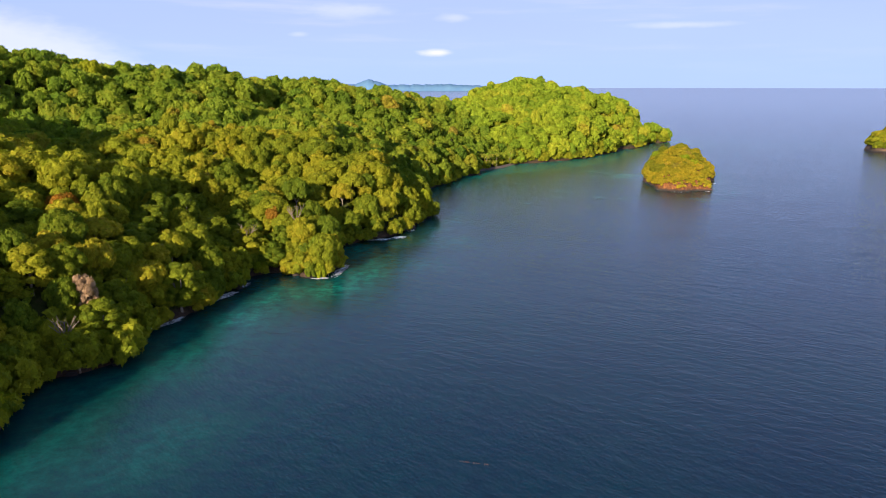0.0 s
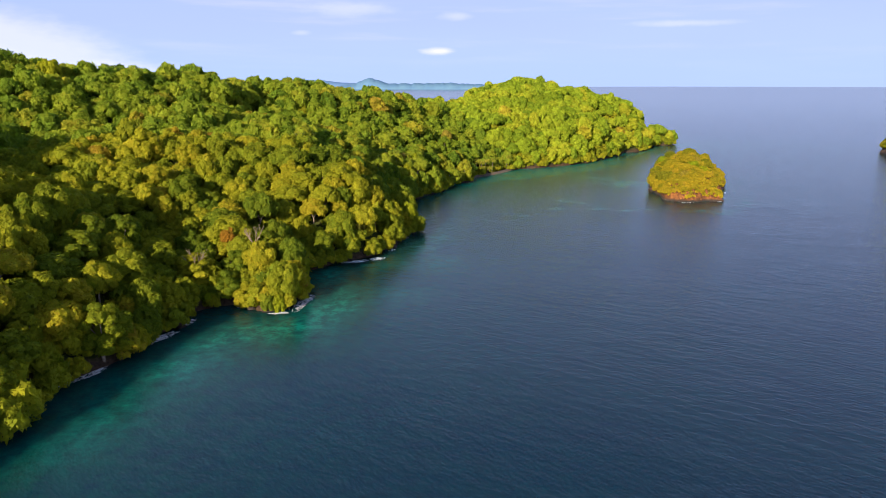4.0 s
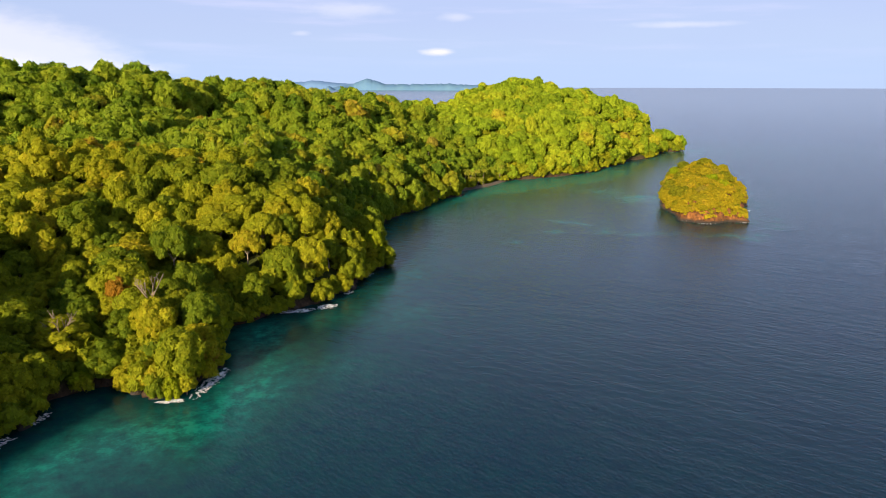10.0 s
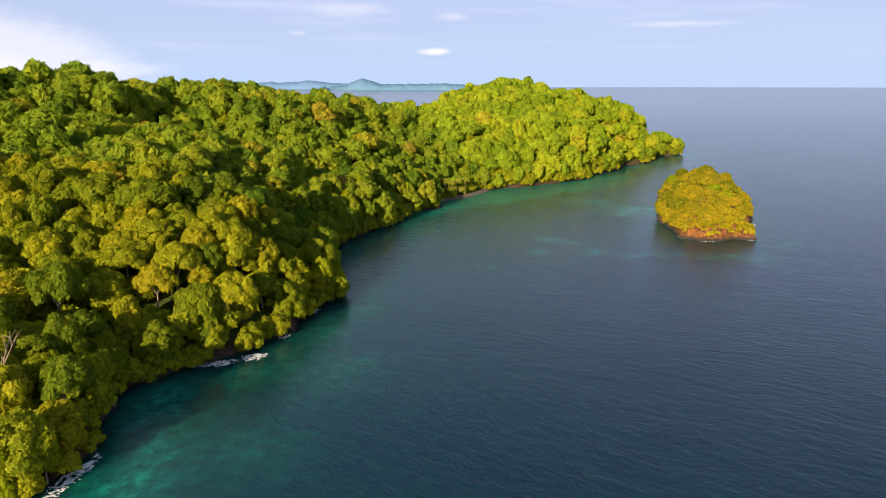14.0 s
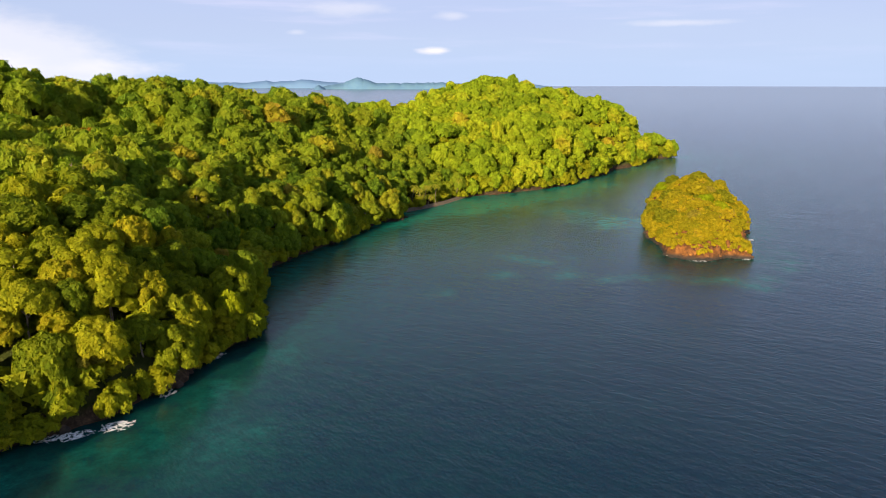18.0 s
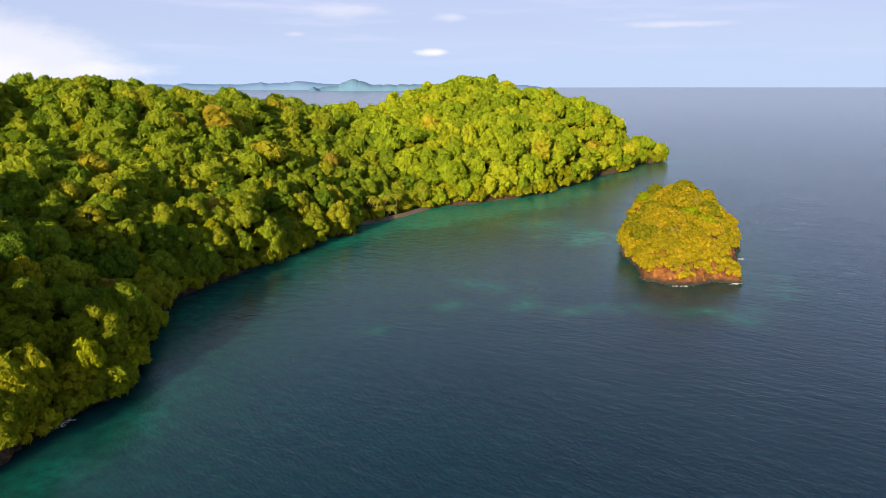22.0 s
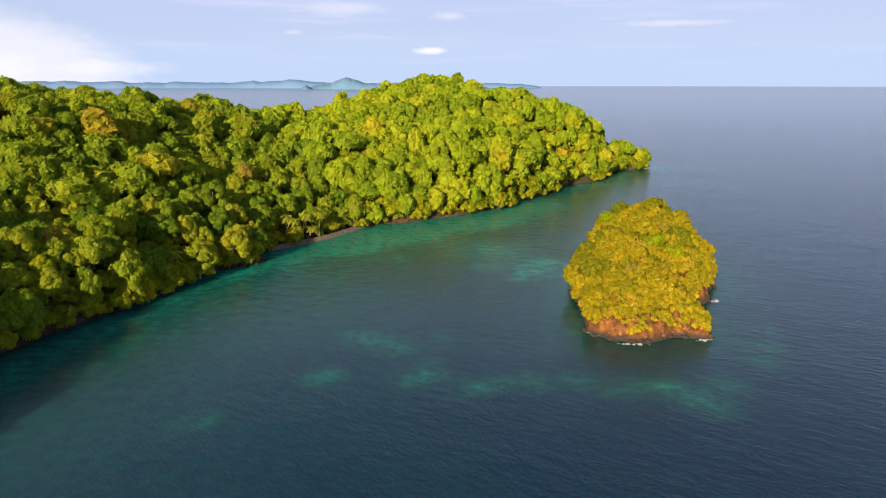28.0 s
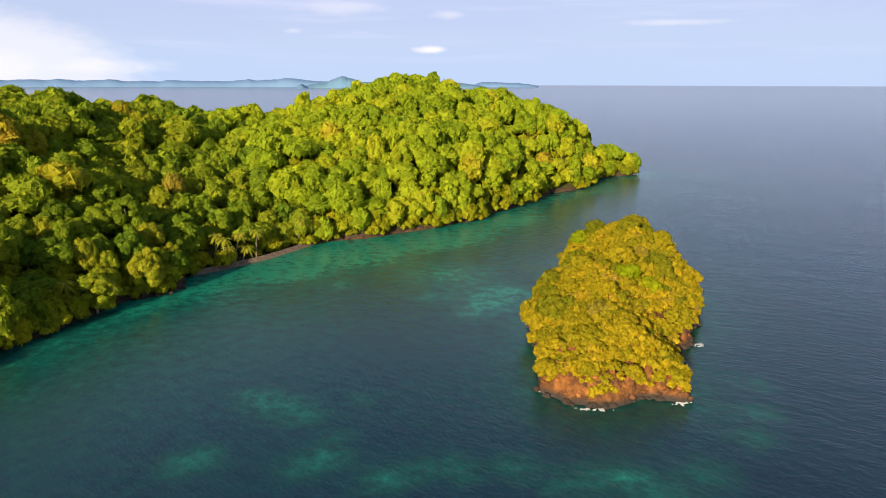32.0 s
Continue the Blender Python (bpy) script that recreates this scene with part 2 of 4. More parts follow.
def sea_material():
    """Deep blue sea that turns turquoise over the shallows ('shallow' grows towards sand and reef), with small wind waves."""
    m, n, l, b = material("sea_water", 0.18, 0.5)
    b.inputs["IOR"].default_value = 1.33
    geo = n.new("ShaderNodeNewGeometry")
    at = n.new("ShaderNodeAttribute")
    at.attribute_name = "shallow"
    pos = geo.outputs["Position"]
    big = tex_noise(n, l, pos, 0.035, 4)
    fine = tex_noise(n, l, pos, 0.3, 8, 0.7)
    s = math_node(n, l, "ADD", at.outputs["Fac"], math_node(n, l, "MULTIPLY", math_node(n, l, "SUBTRACT", fine, 0.5), math_node(n, l, "MULTIPLY", at.outputs["Fac"], 3.2)))
    s = math_node(n, l, "ADD", s, math_node(n, l, "MULTIPLY", math_node(n, l, "SUBTRACT", big, 0.5), 0.12), True)
    r = ramp(n, [(0.0, (0.0022, 0.0142, 0.034)), (0.3, (0.0033, 0.043, 0.038)), (0.65, (0.004, 0.080, 0.064)), (1.0, (0.006, 0.165, 0.112))])
    l.new(s, r.inputs[0])
    # wind waves of three lengths, crests across the wind, in gusts
    waves = 0.0
    for turn, long, scale, detail, tall in ((-30, 2.6, 0.13, 2, 0.4), (-38, 2.2, 0.5, 3, 0.46), (-46, 1.8, 1.7, 4, 0.3)):
        mp = n.new("ShaderNodeMapping")
        mp.vector_type = "TEXTURE"
        mp.inputs["Rotation"].default_value, mp.inputs["Scale"].default_value = (0, 0, radians(turn)), (long, 1.0, 1.0)
        l.new(pos, mp.inputs["Vector"])
        waves = math_node(n, l, "ADD", waves, math_node(n, l, "MULTIPLY", tex_noise(n, l, mp.outputs[0], scale, detail, 0.5), tall))
    sep = n.new("ShaderNodeSeparateXYZ")
    l.new(pos, sep.inputs[0])
    calm = n.new("ShaderNodeMapRange")
    calm.inputs["From Min"].default_value, calm.inputs["From Max"].default_value = 900, 3200
    calm.inputs["To Min"].default_value, calm.inputs["To Max"].default_value = 1.0, 0.3
    l.new(sep.outputs["Y"], calm.inputs["Value"])
    gust = n.new("ShaderNodeMapRange")
    gust.inputs["From Min"].default_value, gust.inputs["From Max"].default_value = 0.35, 0.65
    gust.inputs["To Min"].default_value, gust.inputs["To Max"].default_value = 0.75, 1.25
    l.new(tex_noise(n, l, pos, 0.02, 3), gust.inputs["Value"])
    h = math_node(n, l, "MULTIPLY", math_node(n, l, "MULTIPLY", waves, calm.outputs[0]), gust.outputs[0])
    bump = n.new("ShaderNodeBump")
    bump.inputs["Strength"].default_value, bump.inputs["Distance"].default_value = 1.0, 0.3
    l.new(h, bump.inputs["Height"])
    body, gloss, fres, mix = n.new("ShaderNodeSubsurfaceScattering"), n.new("ShaderNodeBsdfGlossy"), n.new("ShaderNodeFresnel"), n.new("ShaderNodeMixShader")
    body.falloff = "BURLEY"
    body.inputs["Scale"].default_value, body.inputs["Radius"].default_value = 1.0, (2.5, 5.0, 6.0)
    fres.inputs["IOR"].default_value, gloss.inputs["Roughness"].default_value = 1.38, 0.17
    l.new(bump.outputs[0], fres.inputs["Normal"])
    l.new(r.outputs[0], body.inputs["Color"])
    l.new(bump.outputs[0], gloss.inputs["Normal"])
    l.new(fres.outputs[0], mix.inputs[0])
    l.new(body.outputs[0], mix.inputs[1])
    l.new(gloss.outputs[0], mix.inputs[2])
    l.new(mix.outputs[0], n["Material Output"].inputs["Surface"])
    return m


M_SEA = sea_material()


def plain_noise_material(name, a, c, scale, rough=0.9):
    m, n, l, b = material(name, rough, 0.15)
    geo = n.new("ShaderNodeNewGeometry")
    r = ramp(n, [(0.35, a), (0.65, c)])
    l.new(tex_noise(n, l, geo.outputs["Position"], scale, 6, 0.65), r.inputs[0])
    l.new(r.outputs[0], b.inputs["Base Color"])
    return m


M_SAND = plain_noise_material("grey_beach_sand", (0.08, 0.06, 0.045), (0.16, 0.125, 0.09), 0.8)
M_FOAM = plain_noise_material("white_foam", (0.68, 0.70, 0.72), (0.88, 0.88, 0.88), 2.0)
M_WEED = plain_noise_material("drifting_brown_weed", (0.10, 0.06, 0.05), (0.22, 0.13, 0.10), 3.0)
# far coasts: distance haze is painted into the blue base colours
M_FAR = plain_noise_material("distant_hills_haze_blue", (0.11, 0.20, 0.36), (0.125, 0.22, 0.37), 0.01)
M_FAR_NEAR = plain_noise_material("distant_wooded_islands_haze_tint", (0.09, 0.18, 0.30), (0.11, 0.21, 0.30), 0.02)

# ---- plan: coastlines and hills ----
COAST = [(-140, -60), (-100, 20), (-74, 70), (-63, 98), (-62, 108), (-69, 121), (-68, 128), (-61, 131), (-56, 136), (-59, 157), (-54, 166), (-50, 182), (-46, 192), (-47, 204), (-40, 210),
         (-31, 203), (-22, 204), (-21, 216), (-27, 243), (-20, 254), (-7, 261), (-1, 278), (4, 294), (7, 306), (0, 330), (-4, 350), (-5, 367), (1, 380), (14, 408),
         (18, 424), (23, 442), (35, 451), (34, 468), (46, 486), (57, 506), (76, 519), (102, 535), (125, 556), (154, 600), (174, 636), (196, 654), (208, 690),
         (222, 706), (238, 711), (244, 719), (236, 732), (214, 744), (190, 790), (120, 830), (40, 800), (-30, 740), (-90, 700), (-170, 680), (-420, 640), (-420, -60)]
# the hill at (-185, 195) is unseen, added to throw shade on the left slopes
HILLS = [(90, 695, 51.5), (150, 722, 41), (69, 641, 44), (8, 609, 29.5), (27, 623, 26.5), (43, 633, 36.5), (-122, 418, 54), (-33, 579, 39), (-58, 565, 39.5), (-69, 480, 47.5), (-150, 400, 55.5), (-82, 412, 29),
         (-42, 224, 4), (-88, 179, 16), (-64, 141, 14), (18, 489, 12), (3, 300, 1), (-210, 360, 62.5), (-250, 300, 78), (-185, 195, 66), (227, 717, 6), (186, 680, 25.5), (-48, 520, 42.5), (2, 640, 33.5), (199, 706, 19), (-90, 560, 42), (176, 726, 24), (240, 718, 5)]
# spurs and gullies between them, as ground heights
SPURS = [(-12, 292, 16), (-35, 296, 20), (-44, 309, 24), (-29, 318, 22), (-21, 273, 11), (-50, 285, 15), (-56, 256, 13), (-36, 233, 8), (-84, 302, 28), (-112, 372, 39), (-82, 279, 17),
         (-113, 317, 31), (-13, 365, 13), (-4, 407, 10), (-94, 199, 26), (-125, 289, 27), (-90, 253, 18), (-72, 169, 13), (-62, 182, 11), (-66, 230, 6), (-53, 179, 3), (-3, 341, 2)]
ISLET = [(131, 386), (136, 379), (143, 378), (150, 381), (160, 381), (162, 388), (163, 400), (171, 411), (178, 424), (185, 445), (188, 467), (183, 481), (168, 490),
         (154, 485), (150, 474), (159, 460), (146, 448), (138, 433), (134, 414), (134, 400)]
PALMS = [(15.6, 428.4, 9.6, 0.9), (40.5, 479, 9.6, 1.4), (37.5, 480, 10.6, 1.0), (43, 484, 10.0, 1.6), (48.5, 489, 10.0, 0.8), (45, 485, 5.5, 1.8), (59.5, 507, 10.5, 1.2), (41, 482, 6.0, 1.4)]
KNOLL = (166, 466, 3.2, 18)
EAST_ISLET = [(394, 624), (398, 611), (409, 603), (434, 600), (459, 615), (464, 645), (440, 665), (412, 660), (399, 640)]

rng = np.random.default_rng(7)
TABLE = np.random.default_rng(11).random((128, 128))


def vnoise(x, y, size, seed=0):
    """Smooth noise of -1 to 1 over the plan."""
    x, y = np.asarray(x, float) / size + 17.3 * seed, np.asarray(y, float) / size + 9.1 * seed
    i, j = np.floor(x).astype(int), np.floor(y).astype(int)
    u, v = x - i, y - j
    u, v = u * u * (3 - 2 * u), v * v * (3 - 2 * v)
    t = lambda a, b: TABLE[a % 128, b % 128]
    return 2 * ((t(i, j) * (1 - u) + t(i + 1, j) * u) * (1 - v) + (t(i, j + 1) * (1 - u) + t(i + 1, j + 1) * u) * v) - 1


def offshore(x, y, coast, rough=2.0):
    """Metres from the coastline, positive inland."""
    x, y = np.asarray(x, float), np.asarray(y, float)
    x, y = x + rough * vnoise(x, y, 7, 3), y + rough * vnoise(x, y, 7, 4)
    best, inside = np.full(x.shape, 1e9), np.zeros(x.shape, bool)
    for (ax, ay), (bx, by) in zip(coast, coast[1:] + coast[:1]):
        k = np.clip(((x - ax) * (bx - ax) + (y - ay) * (by - ay)) / ((bx - ax) ** 2 + (by - ay) ** 2), 0, 1)
        best = np.minimum(best, np.hypot(x - ax - k * (bx - ax), y - ay - k * (by - ay)))
        inside ^= ((ay > y) != (by > y)) & (x < (bx - ax) * (y - ay) / ((by - ay) or 1e-9) + ax)
    return np.where(inside, best, -best)


def hill_height(x, y):
    x, y = np.asarray(x, float), np.asarray(y, float)
    d = offshore(x, y, COAST)
    d = np.where(d > 0, np.maximum(d - 7 * np.exp(-((x - 47) ** 2 + (y - 491) ** 2) / 400), 0.12 * d), d)
    top, weight = 0.0, 0.0
    for hx, hy, hz in HILLS + SPURS:
        w = 1 / ((x - hx) ** 2 + (y - hy) ** 2 + 70) ** 1.7
        top, weight = top + w * hz / HILL_RISE[hx, hy], weight + w
    rise = 1 - np.exp(-np.maximum(d, 0) / 34)
    z = top / weight * rise + 3.5 * vnoise(x, y, 38, 1) * np.clip(d / 40, 0, 1) + 1.2 * vnoise(x, y, 9, 2) * np.clip(d / 6, 0, 1)
    z = z + 1.6 * np.clip(d / 1.5, 0, 1) * (0.7 + 0.5 * vnoise(x, y, 11, 5))
    return np.where(d > 0, z, 1.6 * d)


HILL_RISE = {(hx, hy): max(0.35, 1 - math.exp(-max(float(offshore([hx], [hy], COAST)[0]), 3) / 34)) for hx, hy, hz in HILLS + SPURS}


def islet_height(x, y, coast, top, length, knoll=None):
    """Rock of an islet: a dome inside its coast, steep and broken at the waterline, with a knoll (x, y, height, radius)."""
    x, y = np.asarray(x, float), np.asarray(y, float)
    d = offshore(x, y, coast, 1.2)
    if knoll:
        back = np.clip((y - 388) / 50, 0, 1)
        length, top = length + 2.5 - 5.5 * back, top - 1.0 * back
    z = top * (1 - np.exp(-np.maximum(d, 0) / length)) + 0.9 * vnoise(x, y, 6, 6) * np.clip(d / 4, 0, 1)
    z = z + 1.3 * np.clip(d / 1.0, 0, 1) * (0.8 + 0.6 * vnoise(x, y, 3.5, 7)) + (0.9 - 2.0 * np.abs(vnoise(x, y, 2.6, 8)) + 0.7 * vnoise(x, y, 1.3, 4) - 1.3 * np.abs(vnoise(x, y, 1.8, 2)) + 0.5) * np.clip(d / 1.0, 0, 1)
    if knoll:
        z = z + knoll[2] * np.exp(-((x - knoll[0]) ** 2 + (y - knoll[1]) ** 2) / knoll[3] ** 2) * np.clip(d / 5, 0, 1)
        z = z * (1 - 0.85 * np.exp(-((x - 152) ** 2 + (y - 464) ** 2) / 80)) + 0.8 * np.exp(-((x - 139) ** 2 + (y - 386) ** 2) / 30) * np.clip(d / 2, 0, 1)
    return np.where(d > 0, z, 1.4 * d)


def islet_green(x, y, edge):
    """Where shrubs hold on the islet: not on the bare faces at its front, in its notch or along the broken foot."""
    d = offshore(x, y, ISLET, 1.2)
    bare = ((x - 137) ** 2 + (y - 381.5) ** 2 < 10) | ((x - 151) ** 2 + (y - 464.5) ** 2 < 50) | ((x > 164) & (y < 417) & (d < 2.2)) | ((y < 388) & (d < 1.0))
    return (d > edge) & ((d > edge + 0.6 + 1.2 * vnoise(x, y, 5, 9)) | (y > 387)) & ~bare


def mesh_from(name, verts, faces, mat, smooth=False, tint=None, own=False):
    """A mesh from arrays: all faces with the same number of corners."""
    me = bpy.data.meshes.new(name)
    verts, faces = np.asarray(verts, np.float32), np.asarray(faces, np.int32)
    k = faces.shape[1]
    me.vertices.add(len(verts))
    me.vertices.foreach_set("co", verts.ravel())
    me.loops.add(faces.size)
    me.loops.foreach_set("vertex_index", faces.ravel())
    me.polygons.add(len(faces))
    me.polygons.foreach_set("loop_start", np.arange(0, faces.size, k, dtype=np.int32))
    me.polygons.foreach_set("use_smooth", np.full(len(faces), smooth))
    if tint is not None:
        tint = np.asarray(tint, np.float32).reshape(len(verts), -1)
        me.attributes.new("tint", "FLOAT", "POINT").data.foreach_set("value", np.ascontiguousarray(tint[:, 0]))
        if tint.shape[1] > 1:
            me.attributes.new("lace", "FLOAT", "POINT").data.foreach_set("value", np.ascontiguousarray(tint[:, 1]))
        if own:
            me.attributes.new("own", "FLOAT", "POINT").data.foreach_set("value", np.ones(len(verts), np.float32))
    me.materials.append(mat)
    me.update(calc_edges=True)
    return me


def part(name, data, mat, parent, label=""):
    """Links a mesh (or a bmesh) as one part of a thing."""
    if isinstance(data, bmesh.types.BMesh):
        me = bpy.data.meshes.new(name)
        data.to_mesh(me)
        data.free()
        me.materials.append(mat)
        data = me
    ob = new(name, data)
    ob.parent = parent
    return tagged(ob, label)


def grid_mesh(name, xs, ys, height, mat, keep=None):
    gx, gy = np.meshgrid(xs, ys)
    z = height(gx, gy)
    verts = np.stack([gx, gy, z], -1).reshape(-1, 3)
    nx = len(xs)
    a = (np.arange(len(ys) - 1)[:, None] * nx + np.arange(nx - 1)).ravel()
    faces = np.stack([a, a + 1, a + nx + 1, a + nx], 1)
    if keep is not None:
        ok = keep(gx, gy).ravel()
        faces = faces[ok[faces].any(1)]
        used = np.unique(faces)
        index = np.zeros(len(verts), int)
        index[used] = np.arange(len(used))
        verts, faces = verts[used], index[faces]
    return mesh_from(name, verts, faces, mat, True), verts


# ---- sea ----
REEFS = [(78.7, 380.8, 4.1), (83.4, 377.8, 4.6), (87.9, 374.4, 3.0), (71.1, 358.2, 3.6), (73.2, 360.4, 3.1), (90.8, 358.1, 4.0), (94.0, 359.9, 3.3), (94.3, 367.0, 2.0), (102.8,
         353.5, 3.6), (106.3, 355.1, 3.1), (113.2, 358.3, 3.8), (117.0, 355.1, 1.8), (124.4, 357.2, 3.8), (129.1, 352.4, 1.8), (133.7, 353.0, 4.0), (139.3, 355.1, 3.8), (142.9,
         353.8, 4.0), (145.2, 348.5, 3.7), (148.0, 345.7, 3.9), (154.1, 355.5, 4.5), (52.7, 339.9, 3.3), (176.7, 388.6, 3.2), (171.7, 376.3, 3.6), (166.4, 366.9, 3.4), (124.3,
         438.3, 5.0), (119.1, 431.6, 4.5), (132.0, 453.0, 4.5), (143.2, 450.4, 5.4), (82.1, 458.5, 4.6), (109.4, 446.7, 4.8), (75.1, 383.9, 2.6), (96.9, 382.3, 2.2),
         (-16, 239, 9), (-18, 185, 12), (-10, 207, 9), (14, 250, 10), (5, 220, 10), (62, 470, 12), (85, 490, 14), (115, 520, 14),
         (-20, 243, 8), (-17, 230, 8), (-14, 217, 8), (-13, 204, 8), (-15, 191, 8), (-24, 187, 8), (-31, 184, 7), (-37, 178, 7), (-33, 167, 9), (-39, 166, 7), (-38, 151, 9), (-42, 135, 9), (-30, 109, 8), (-35, 96, 8), (16, 293, 5), (19, 258, 5), (9, 276, 5)]


def sea_height(x, y):
    r = np.hypot(x - 60, y - 130)
    return 31.0 * np.clip((r - 1500) / 3400, 0, 1.1) ** 2


fine_x, fine_y = np.arange(-120, 300, 3.0), np.arange(60, 760, 3.0)
far = np.array([0, 12, 30, 60, 110, 180, 280, 420, 620, 900, 1250, 1600, 1950, 2300, 2650, 3000, 3350, 3700, 4050, 4400, 4750, 5200])
sea_x = np.concatenate([fine_x[0] - far[:0:-1], fine_x, fine_x[-1] + far[1:]])
sea_y = np.concatenate([fine_y[0] - far[:0:-1], fine_y, fine_y[-1] + far[1:]])
sea_mesh, sea_v = grid_mesh("sea", sea_x, sea_y, sea_height, M_SEA)
d_main, d_islet = -offshore(sea_v[:, 0], sea_v[:, 1], COAST), -offshore(sea_v[:, 0], sea_v[:, 1], ISLET)
north = np.clip((sea_v[:, 1] - 390) / 50, 0, 1)
# turquoise dips beside the shore: dark rock, plus painted-in tree shade and reflection
shallow = (0.16 + 0.32 * north) * np.exp(-np.maximum(d_main, 0) / 17) * (1 - (0.9 - 0.5 * north) * np.exp(-((d_main / 8) ** 2))) + (0.18 + 0.26 * np.clip((sea_v[:, 1] - 310) / 90, 0, 1)) * np.exp(-np.maximum(d_main, 0) / 80) + 0.35 * np.exp(-np.maximum(d_islet, 0) / 9)
shallow = shallow + 0.13 * np.exp(-(((d_main - 11) / 6) ** 2)) * (1 + vnoise(sea_v[:, 0], sea_v[:, 1], 28, 6))
for rx, ry, rr in REEFS:
    shallow = shallow + (0.36 if ry > 320 else 0.2) * np.exp(-((sea_v[:, 0] - rx) ** 2 + (sea_v[:, 1] - ry) ** 2) / rr**2)
for rx, ry, rr in ((47, 472, 9), (58, 488, 10), (70, 500, 11), (88, 515, 11), (40, 458, 7), (108, 528, 11), (28, 440, 8), (80, 500, 16), (105, 515, 16), (125, 535, 16), (65, 480, 14), (145, 560, 15), (115, 470, 16), (128, 446, 12)):
    shallow = shallow + 0.5 * np.exp(-((sea_v[:, 0] - rx) ** 2 + (sea_v[:, 1] - ry) ** 2) / rr**2)
sea_mesh.attributes.new("shallow", "FLOAT", "POINT").data.foreach_set("value", np.clip(shallow, 0, 1).astype(np.float32))
tagged(new("water", sea_mesh), "deep blue sea with turquoise shallows and small ripples", "sea", kind="structure")

# ---- land ----
main_mesh, _ = grid_mesh("ground", np.arange(-330, 262, 3.5), np.arange(-60, 836, 3.5), hill_height, M_GROUND, lambda x, y: offshore(x, y, COAST) > -6)
tagged(new("ground", main_mesh), "steep wooded island hillside with dark rock along the waterline", "hillside", kind="structure")
islet_mesh, _ = grid_mesh("ground_islet", np.arange(124, 198, 0.6), np.arange(370, 496, 0.6), lambda x, y: islet_height(x, y, ISLET, 12.4, 8.5, KNOLL), M_RED, lambda x, y: offshore(x, y, ISLET, 1.2) > -4)
tagged(new("ground_islet", islet_mesh), "rust-red rock of the small islet rising from the sea", "islet", kind="structure")
east_mesh, _ = grid_mesh("ground_east_islet", np.arange(382, 476, 2.5), np.arange(590, 680, 2.5), lambda x, y: islet_height(x, y, EAST_ISLET, 17, 11), M_ROCK, lambda x, y: offshore(x, y, EAST_ISLET, 1.2) > -4)
tagged(new("ground_east_islet", east_mesh), "rocky brown base of a farther islet", "islet", kind="structure")


def far_land(name, mat, label, near_r, az0, az1, top, seed, steps=160):
    """A long low coast on the horizon; top(az) is its height over the sea."""
    azs = np.radians(np.linspace(az0, az1, steps))
    vs, fs = [], []
    for i, a in enumerate(azs):
        k = (i / (steps - 1) - 0.5) * 2
        h = max(0.2, top(math.degrees(a)) * (1 - abs(k) ** 6)) * (1 + 0.16 * float(vnoise(i, seed, 5, seed)) + 0.08 * float(vnoise(i, seed, 1.3, seed)))
        for r, f in ((0, -0.2), (25, 0.45), (70, 0.8), (130, 1.0), (170, 1.01)):
            rr = near_r + r
            x, y = 60 + math.sin(a) * rr, 130 + math.cos(a) * rr
            vs.append((x, y, float(sea_height(x, y)) + h * f))
    for i in range(steps - 1):
        for j in range(4):
            fs.append((i * 5 + j, (i + 1) * 5 + j, (i + 1) * 5 + j + 1, i * 5 + j + 1))
    tagged(new(name, mesh_from(name, vs, fs, mat, True)), label, "far coast", kind="structure")


bump_at = lambda a, c, w, h: h * math.exp(-(((a - c) / w) ** 2))
far_land("backdrop_mainland", M_FAR, "low mainland hills along the horizon, painted haze blue", 4500, -36, -3.0, lambda a: 31 + bump_at(a, -28, 4, 8) + bump_at(a, -12, 3, 14), 1)
far_land("backdrop_headland", M_FAR_NEAR, "headland with a rounded summit, painted haze blue-green", 4250, -10.5, 4.5, lambda a: 30 + bump_at(a, -7.1, 1.0, 32) + bump_at(a, -2, 3, 6), 2)
far_land("backdrop_far_point", M_FAR, "low point of land on the horizon, painted haze blue", 4600, 3.0, 8.3, lambda a: 30 - 2 * (a - 3), 3, 60)
far_land("backdrop_small_island", M_FAR_NEAR, "tiny dark wooded island before the mainland, tinted with painted haze", 4100, -10.6, -9.6, lambda a: bump_at(a, -10.2, 0.35, 26), 4, 16)

# ---- trees ----
TUFT = bmesh.new()
bmesh.ops.create_icosphere(TUFT, subdivisions=1, radius=1)
TUFT_V = np.array([v.co for v in TUFT.verts])
TUFT_F = np.array([[v.index for v in f.verts] for f in TUFT.faces])
TUFT.free()


def unit(v):
    return v / np.maximum(np.linalg.norm(v, axis=-1, keepdims=True), 1e-9)


